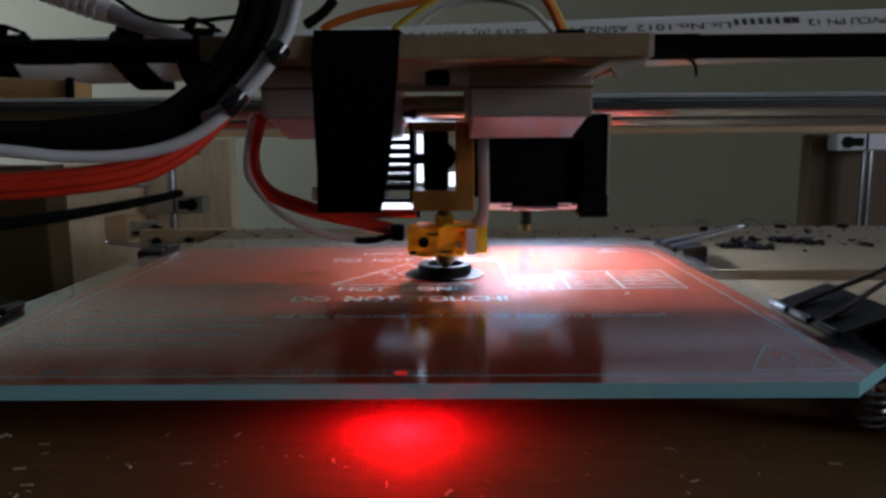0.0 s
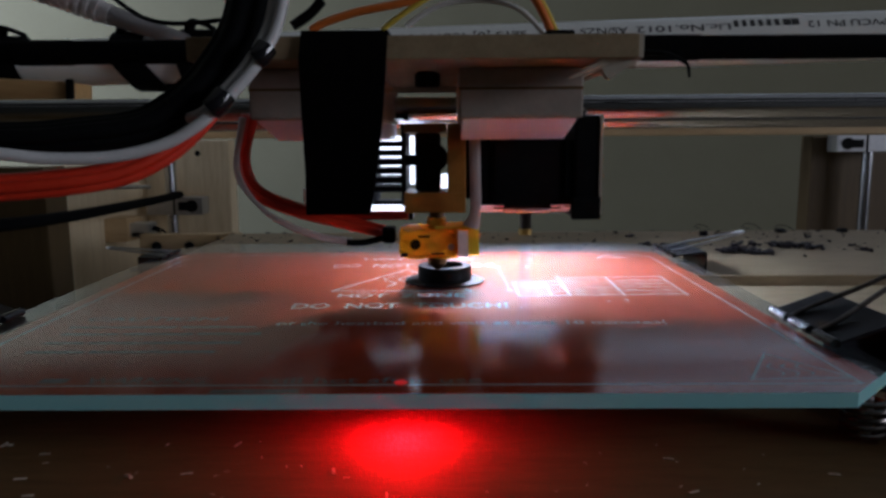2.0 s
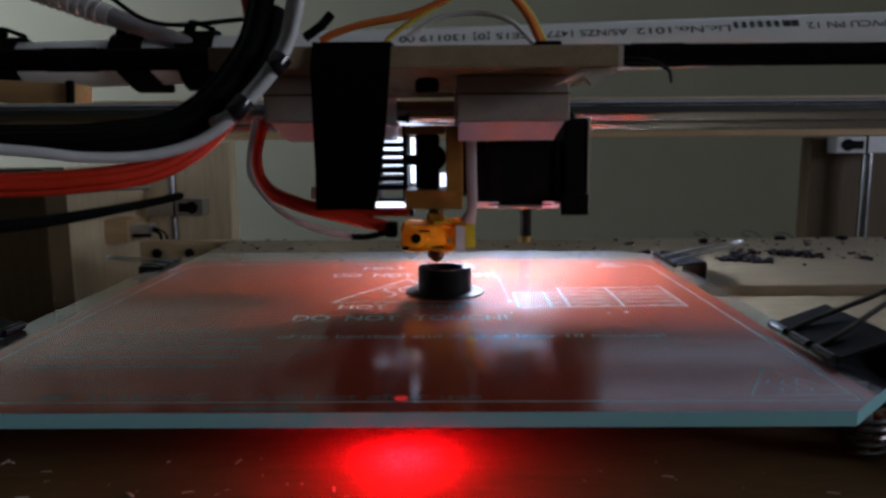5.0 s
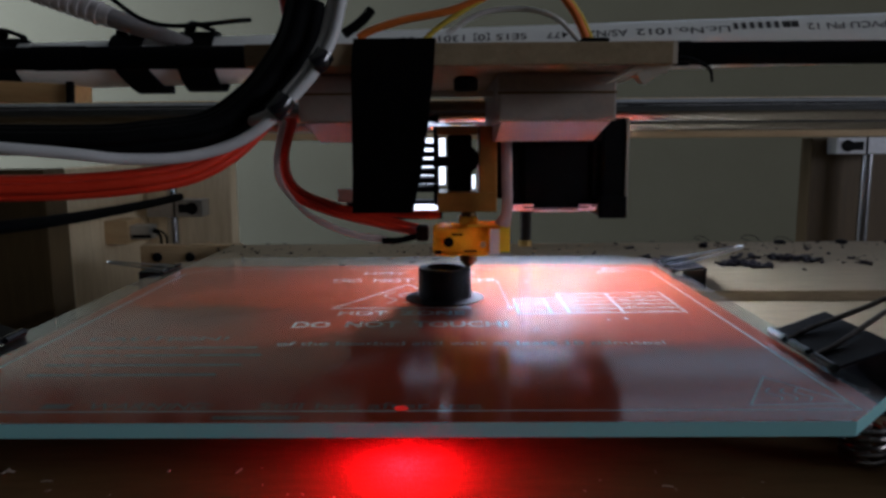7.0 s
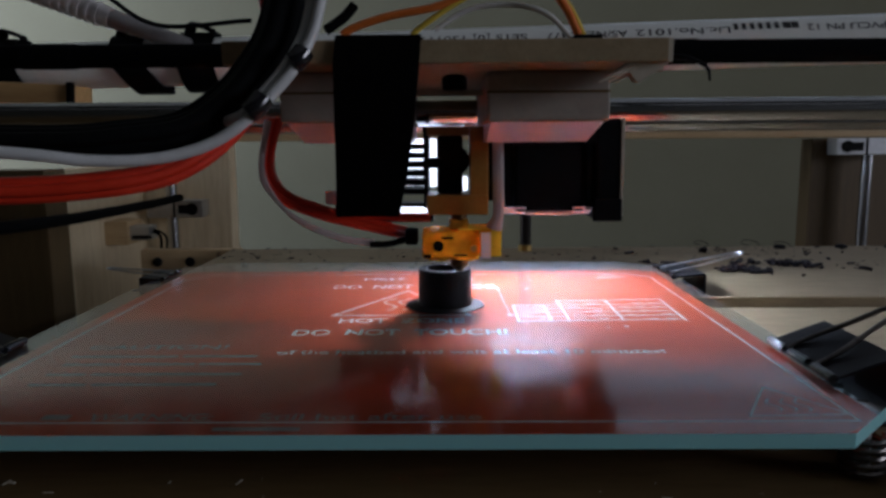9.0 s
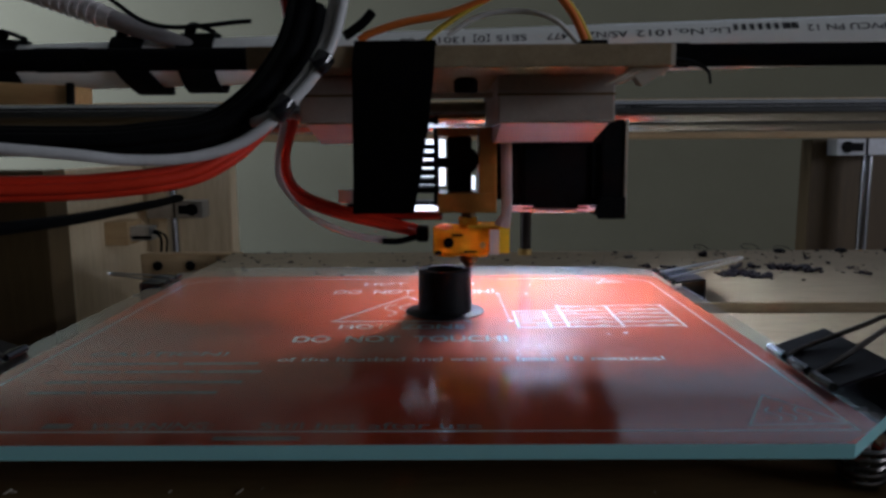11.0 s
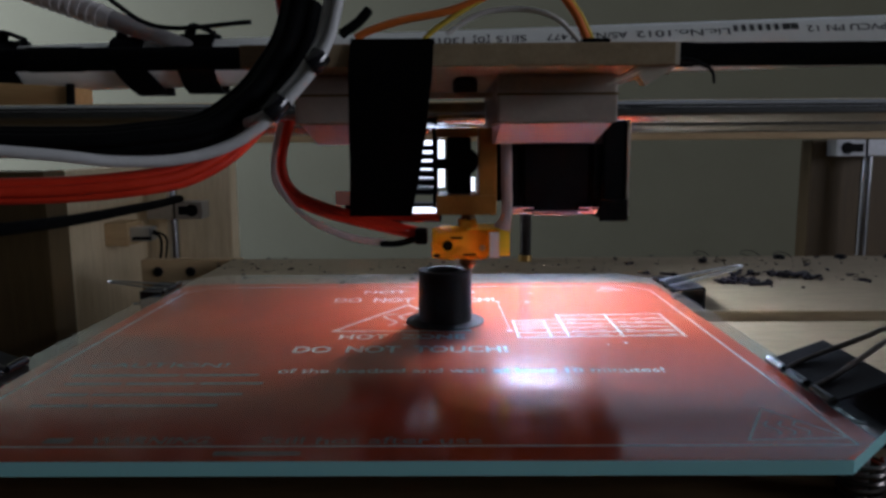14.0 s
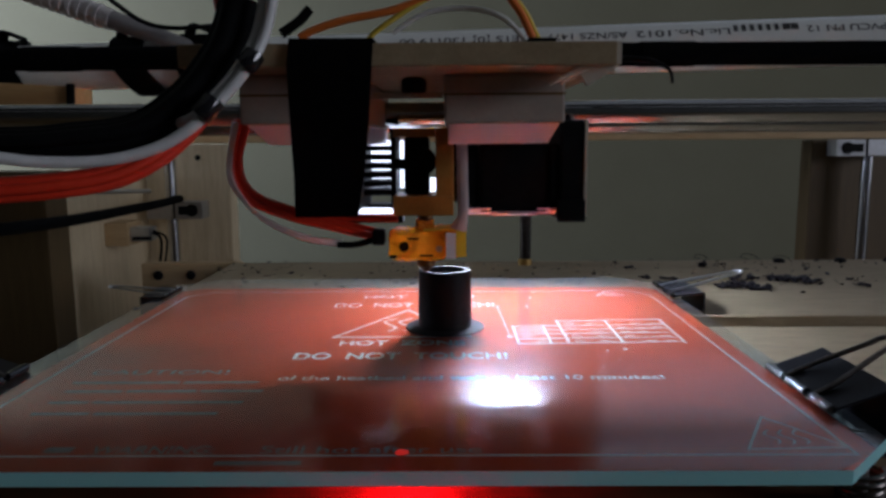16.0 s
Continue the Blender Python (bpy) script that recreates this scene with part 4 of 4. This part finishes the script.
    part("nozzle", lathe([(0.0005, 0.0), (0.0009, 0.0), (0.0030, 0.0020), (0.0030, 0.0046)], (*AXIS, 0.0203), segments=24), DARK_BRASS, c, "dark brass nozzle", smooth=True)
    # heater leads
    def at_y(pts, y=0.113):
        return [(a, y + 0.0006 * i, b) for i, (a, b) in enumerate(pts)]
    part("heater_lead", tube(at_y([(-0.0455, 0.0700), (-0.0490, 0.0560), (-0.0455, 0.0462), (-0.0335, 0.0405), (-0.0158, 0.0355), (-0.0038, 0.0322)]), 0.0016, flat=0.8), RED_WIRE, c, "red heater lead", smooth=True)
    part("heater_lead", tube(at_y([(-0.0475, 0.0700), (-0.0508, 0.0546), (-0.0468, 0.0450), (-0.0342, 0.0388), (-0.0158, 0.0340), (-0.0038, 0.0312)], 0.111), 0.0014), RED_WIRE, c, "red heater lead", smooth=True)
    part("sensor_lead", tube(at_y([(-0.0478, 0.0690), (-0.0506, 0.0530), (-0.0469, 0.0448), (-0.0388, 0.0374), (-0.0261, 0.0319), (-0.0150, 0.0300)], 0.107), 0.0007), WHITE_WIRE, c, "white sleeved sensor lead", smooth=True)
    part("sensor_lead", tube(at_y([(-0.0470, 0.0690), (-0.0500, 0.0540), (-0.0460, 0.0440), (-0.0380, 0.0362), (-0.0255, 0.0308), (-0.0150, 0.0290)], 0.107), 0.0007), WHITE_WIRE, c, "white sleeved sensor lead", smooth=True)
    part("lead_joint", tube([(-0.0165, 0.1095, 0.0293), (-0.0110, 0.110, 0.0292), (-0.0050, 0.111, 0.0305)], 0.0011), RUBBER, c, smooth=True)
    part("lead_grip", box(-0.0050, -0.0008, 0.1080, 0.1145, 0.0290, 0.0342), BLACK_PLASTIC, c, bevel=0.001)
    part("lead_sheath", tube([(-0.0250, 0.116, 0.0395), (-0.0100, 0.116, 0.0375), (0.0030, 0.116, 0.0372)], 0.0014), RED_WIRE, c, smooth=True)
    part("white_tag", prism([(-0.0340, 0.1300), (-0.0230, 0.1260), (-0.0230, 0.1310), (-0.0300, 0.1330)], 0.0405, 0.0452), PAPER, c, "white plastic tag")
    # leads over the top of the board
    part("top_lead", tube([(-0.0170, 0.061, 0.0885), (-0.0133, 0.061, 0.0904), (-0.0053, 0.061, 0.0928), (0.0064, 0.061, 0.0950), (0.0152, 0.061, 0.0982), (0.0220, 0.061, 0.1020), (0.0320, 0.061, 0.1009), (0.0378, 0.061, 0.0951), (0.0415, 0.061, 0.0880)], 0.0010), ORANGE_WIRE, c, "orange lead", smooth=True)
    part("top_lead", tube([(0.0003, 0.0615, 0.0865), (0.0013, 0.0615, 0.0892), (0.0093, 0.061, 0.0946), (0.0174, 0.061, 0.0990), (0.0254, 0.062, 0.1022), (0.0342, 0.062, 0.1002), (0.0393, 0.062, 0.0950), (0.0430, 0.062, 0.0880)], 0.0007), YELLOW_WIRE, c, "yellow lead", smooth=True)
    part("top_lead", tube([(0.0060, 0.066, 0.0900), (0.012, 0.066, 0.0939), (0.018, 0.066, 0.0958), (0.027, 0.066, 0.0960), (0.0345, 0.066, 0.0937), (0.0405, 0.066, 0.0880)], 0.0007), GREY_WIRE, c, "grey lead", smooth=True)
    part("lead_plug", box(0.0400, 0.0470, 0.058, 0.070, 0.0852, 0.0878), BLACK_PLASTIC, c, bevel=0.0006)
    HEAD.append(c)


carriage()


def hook_strip():
    s = thing("loose_tie", "curled black cable tie hanging from the rail", "cable tie")
    part("strip", tube([(0.0740, 0.117, 0.0890), (0.0838, 0.114, 0.0880), (0.0860, 0.112, 0.0872), (0.0905, 0.111, 0.0846), (0.0916, 0.111, 0.0804)], lambda q: 0.0030 - 0.0018 * q, flat=0.35, segments=10), RUBBER, s, smooth=True)
    HEAD.append(s)


hook_strip()


def cable_loom():
    c = thing("cable_loom", "thick loom of black, grey and red cables to the carriage", "cable loom")
    spine = [(-0.026, 0.0393, 0.0951), (-0.0287, 0.0373, 0.0847), (-0.0328, 0.0343, 0.0769), (-0.0379, 0.0313, 0.0707), (-0.0454, 0.0273, 0.0653), (-0.0559, 0.0223, 0.0636), (-0.0674, 0.0183, 0.0628), (-0.1000, 0.0103, 0.0634)]
    outer = [(-0.0168, 0.0353, 0.0960), (-0.0193, 0.0343, 0.0854), (-0.0229, 0.0313, 0.0778), (-0.0272, 0.0293, 0.0723), (-0.0313, 0.0273, 0.0677), (-0.0392, 0.0253, 0.0622), (-0.0491, 0.0223, 0.0593), (-0.0607, 0.0183, 0.0590), (-0.0716, 0.0143, 0.0604), (-0.1000, 0.0083, 0.0632)]

    def lane(line, dx, dy, dz):
        return [(x + dx, y + dy, z + dz) for x, y, z in line]
    for dx, dy, dz, r in ((-0.0012, 0.003, 0.0012, 0.0027), (0.0014, 0.002, -0.0012, 0.0026), (0.0, -0.001, 0.0004, 0.0024), (0.0030, 0.003, -0.0022, 0.0019), (-0.0030, 0.004, 0.0024, 0.0017)):
        part("black_sleeve", tube(lane(spine, dx, dy, dz), lambda s, r=r: 1.02 * r * (1 - 0.5 * s), segments=12), RUBBER, c, "black cable sleeve", smooth=True)
    part("grey_cable", tube(outer, 0.00125), GREY_WIRE, c, "pale grey cable", smooth=True)
    part("grey_cable", tube(lane(outer[:5], -0.0022, 0.0012, 0.0004) + [(-0.0400, 0.0330, 0.0665)], 0.0011), GREY_WIRE, c, "pale grey cable", smooth=True)
    red = [(-0.0300, 0.0420, 0.0770), (-0.0356, 0.0373, 0.0684), (-0.0408, 0.0343, 0.0625), (-0.0458, 0.0313, 0.0587), (-0.0517, 0.0283, 0.056), (-0.0604, 0.0243, 0.0545), (-0.0752, 0.0203, 0.0535), (-0.1000, 0.0143, 0.0536)]
    for dz, dy in ((0.0012, 0.0), (-0.0004, -0.0012), (-0.0019, 0.0006)):
        part("red_cable", tube(lane(red, 0, dy, dz), 0.00125), RED_WIRE, c, "red cable", smooth=True)
    part("red_cable", tube([(-0.0330, 0.046, 0.1000), (-0.0315, 0.045, 0.0900), (-0.0310, 0.044, 0.0800)], 0.0013), RED_WIRE, c, "red cable", smooth=True)
    # clear glossy wrap and black ties round the bend
    for a, b, r, mat, words in ((-0.30, -0.05, 0.0032, GLOSS_BLACK, "glossy black tie"), (0.66, 0.98, 0.0034, GLOSS_BLACK, "glossy black tie")):
        p, q = Vector(outer[2]), Vector(outer[4])
        part("loom_tie", tube([p.lerp(q, a) + Vector((-0.0006, -0.0002, 0.0004)), p.lerp(q, (a + b) / 2) + Vector((-0.0006, -0.0006, 0.0)), p.lerp(q, b) + Vector((-0.0006, -0.0002, 0.0004))], r * 0.72, segments=14), mat, c, words, smooth=True)
    # stiff black end of a tie that stands off
    part("tie_end", tube([(-0.0190, 0.0500, 0.0880), (-0.0150, 0.0510, 0.0910), (-0.0125, 0.0515, 0.0938)], 0.0024, flat=0.5, segments=8), BLACK_TAPE, c, smooth=True)
    HEAD.append(c)


cable_loom()


# ---------------------------------------------------------------- what moves
BED = [(0.0, 0.0163), (0.5, 0.0160), (1.0, 0.0155), (1.5, 0.0150), (2.0, 0.0146), (2.5, 0.0140), (3.0, 0.0135), (3.5, 0.0130), (4.0, 0.0124),
       (6.5, 0.0098), (7.0, 0.0094), (7.5, 0.0088), (8.0, 0.0083), (8.5, 0.0077), (9.0, 0.0071), (11.5, 0.0047), (12.0, 0.0042), (12.5, 0.0038),
       (13.0, 0.0032), (13.5, 0.0027), (14.0, 0.0021), (14.5, 0.0015), (15.0, 0.0011), (15.5, 0.0005), (16.0, 0.0)]
# seconds, carriage along x and gantry along y, from the middle of the printed tube
STROKE_A = [(0, 0.0002, -0.0075), (0.1, 0.0067, 0.0049), (0.2, -0.0007, -0.0083), (0.3, -0.0062, 0.0055), (0.4, 0.0051, -0.0066), (0.5, -0.0036, -0.0078), (0.6, 0.0034, 0.0076),
            (0.7, -0.0058, 0.0059), (0.8, -0.0043, -0.0071), (0.9, 0.0072, 0.0042), (1, -0.0043, -0.0078), (1.1, 0.0007, 0.0083), (1.2, 0.0031, 0.0077), (1.3, -0.0051, -0.0065),
            (1.4, 0.0019, 0.0081), (1.5, 0.0015, 0.0081), (1.6, -0.0076, -0.0033), (1.7, 0.0083, 0.0000), (1.8, 0.0081, -0.0016), (1.9, -0.0081, 0.0016), (2, -0.0024, -0.0090),
            (2.1, 0.0083, 0.0000), (2.2, -0.0078, -0.0027), (2.3, -0.0081, 0.0016), (2.4, -0.0013, -0.0082), (2.5, -0.0008, -0.0080), (2.6, 0.0006, -0.0083), (2.7, 0.0081, -0.0016),
            (2.8, 0.0083, 0.0000), (2.9, 0.0067, 0.0049)]
STROKE_B = [(3, 0.0038, -0.0090), (3.1, 0.0028, 0.0078), (3.2, 0.0029, -0.0078), (3.3, -0.0056, -0.0061), (3.4, -0.0078, -0.0027), (3.5, -0.0080, -0.0050), (3.6, -0.0058, 0.0059),
            (3.7, -0.0051, -0.0065), (3.8, -0.0031, -0.0077), (3.9, 0.0016, 0.0081), (4, 0.0080, -0.0020), (4.1, 0.0078, 0.0027), (4.2, 0.0058, -0.0059), (4.5, 0.0060, 0.0060),
            (5, -0.0030, 0.0080), (5.5, -0.0080, -0.0020), (6, 0.0020, -0.0083), (6.3, -0.0083, -0.0002), (6.4, -0.0043, 0.0071), (6.5, 0.0090, 0.0000), (6.6, -0.0029, 0.0078),
            (6.7, 0.0033, -0.0076), (6.8, 0.0083, 0.0000), (6.9, 0.0007, 0.0083)]
STROKE_C = [(7, 0.0080, 0.0005), (7.1, 0.0022, 0.0080), (7.2, -0.0051, 0.0066), (7.3, 0.0007, 0.0083), (7.4, -0.0058, 0.0059), (7.5, -0.0035, -0.0060), (7.6, -0.0074, -0.0038),
            (7.7, -0.0069, -0.0046), (7.8, -0.0078, -0.0027), (7.9, -0.0062, -0.0056), (8, -0.0050, -0.0052), (8.1, -0.0083, -0.0000), (8.2, -0.0066, 0.0050), (8.3, -0.0058, 0.0059),
            (8.4, 0.0016, 0.0081), (8.5, 0.0040, 0.0085), (8.6, 0.0019, 0.0081), (8.7, 0.0083, 0.0002), (8.8, 0.0081, -0.0016), (8.9, 0.0081, -0.0016), (9, 0.0048, -0.0067),
            (9.1, 0.0071, -0.0043), (9.2, -0.0078, -0.0027), (9.5, -0.0060, -0.0060)]
STROKE_D = [(10, -0.0075, 0.0030), (10.5, 0.0010, 0.0083), (11, 0.0080, 0.0020), (11.3, -0.0022, -0.0080), (11.4, -0.0074, -0.0038), (11.5, 0.0063, -0.0051), (11.6, 0.0040, -0.0073),
            (11.7, 0.0081, -0.0016), (11.8, 0.0064, 0.0052), (11.9, 0.0072, 0.0042), (12, 0.0058, 0.0049), (12.1, -0.0019, 0.0081), (12.2, 0.0081, -0.0016), (12.3, 0.0064, 0.0052),
            (12.4, -0.0016, 0.0082), (12.5, 0.0088, -0.0040), (12.6, 0.0028, 0.0078), (12.7, 0.0081, -0.0016), (12.8, 0.0083, 0.0000), (12.9, -0.0033, 0.0076), (13, 0.0074, -0.0055),
            (13.1, 0.0026, -0.0079), (13.2, -0.0013, -0.0082), (13.3, 0.0003, -0.0083), (13.4, -0.0043, -0.0071)]
STROKE_E = [(13.5, -0.0060, -0.0060), (13.6, -0.0019, -0.0081), (13.7, 0.0043, -0.0071), (13.8, -0.0043, -0.0071), (13.9, 0.0033, -0.0076), (14, 0.0077, -0.0024), (14.1, -0.0004, -0.0083),
            (14.2, 0.0033, -0.0076), (14.3, 0.0082, 0.0013), (14.4, -0.0010, -0.0082), (14.5, 0.0082, -0.0023), (14.6, 0.0072, 0.0042), (14.7, 0.0076, 0.0033), (14.8, 0.0082, 0.0013),
            (14.9, 0.0022, 0.0080), (15, 0.0088, -0.0013), (15.1, 0.0043, 0.0071), (15.2, 0.0081, -0.0016), (15.3, 0.0081, -0.0016), (15.4, 0.0022, 0.0080), (15.5, 0.0089, -0.0004),
            (15.6, 0.0083, 0.0000), (15.7, 0.0013, 0.0082), (15.8, 0.0083, 0.0002), (15.9, 0.0029, -0.0078), (16, -0.0062, -0.0042)]
STROKE = STROKE_A + STROKE_B + STROKE_C + STROKE_D + STROKE_E
# seconds at which the red lamp goes on and off
LAMP_ON = [(0.0, 0.12), (0.38, 0.58), (0.92, 1.1), (1.4, 1.6), (1.9, 2.1), (2.4, 2.6), (2.9, 3.1), (3.4, 3.62), (3.92, 4.12), (4.42, 4.62), (4.92, 5.12), (5.42, 5.62), (5.92, 6.12),
           (6.42, 6.62), (6.95, 7.15), (7.48, 7.72), (8.1, 8.3), (8.6, 8.8), (9.17, 9.3), (9.62, 9.82), (10.12, 10.32), (10.62, 10.82), (11.12, 11.3),
           (12.45, 12.7), (12.95, 13.15), (13.45, 13.65), (14.12, 14.3), (14.62, 14.8), (15.12, 15.25), (15.48, 15.72), (15.95, 16.0)]


def bed_height(t):
    return float(np.interp(t, [r[0] for r in BED], [r[1] for r in BED]))


def motions():
    for ob in LIFTED:
        m = ob.matrix_basis.copy()
        walk(ob, [(t, Matrix.Translation((0, 0, z)) @ m) for t, z in BED])
    for k, ring in enumerate(RINGS):
        # each course lies inside the one below until the tube has grown past it
        final = BASE_H + k * 0.0033 - 0.0001
        rows = []
        for i in range(65):
            t = i * 0.25
            grown = TOP - bed_height(t)
            rows.append((t, pose(0, 0, max(0.0001, min(final, grown - STEP_H - 0.00004 * (k + 1))))))
        walk(ring, rows)
    for ob in GANTRY:
        m = ob.matrix_basis.copy()
        walk(ob, [(t, Matrix.Translation((0, y, 0)) @ m) for t, x, y in STROKE])
    for ob in HEAD:
        m = ob.matrix_basis.copy()
        walk(ob, [(t, Matrix.Translation((x, y, 0)) @ m) for t, x, y in STROKE])
    base = LAMP.matrix_basis.copy()
    rows = []
    for a, b in LAMP_ON:
        rows += [(t, turn) for t, turn in ((a - 0.1, 180), (a - 0.0667, 106), (a - 0.0333, 33), (a, -8), (b, -8), (b + 0.0333, 33), (b + 0.0667, 106), (b + 0.1, 180)) if 0 <= t <= 16]
    walk(LAMP, [(t, Matrix.Translation((0, 0, bed_height(t) + (0.00047 if turn == 180 else 0))) @ base @ pose(0, 0, 0, turn, 0, 0)) for t, turn in rows])
    chip = CHIP.matrix_basis.copy()
    rows = []
    for a, b in LAMP_ON:
        rows += [(t, turn) for t, turn in ((a - 0.1, 180), (a - 0.0667, 120), (a - 0.0333, 60), (a, 0), (b, 0), (b + 0.0333, 60), (b + 0.0667, 120), (b + 0.1, 180)) if 0 <= t <= 16]
    walk(CHIP, [(t, Matrix.Translation((0, 0, bed_height(t) - (0.0006 if turn == 180 else 0))) @ chip @ pose(0, 0, 0, turn, 0, 0)) for t, turn in rows])


motions()
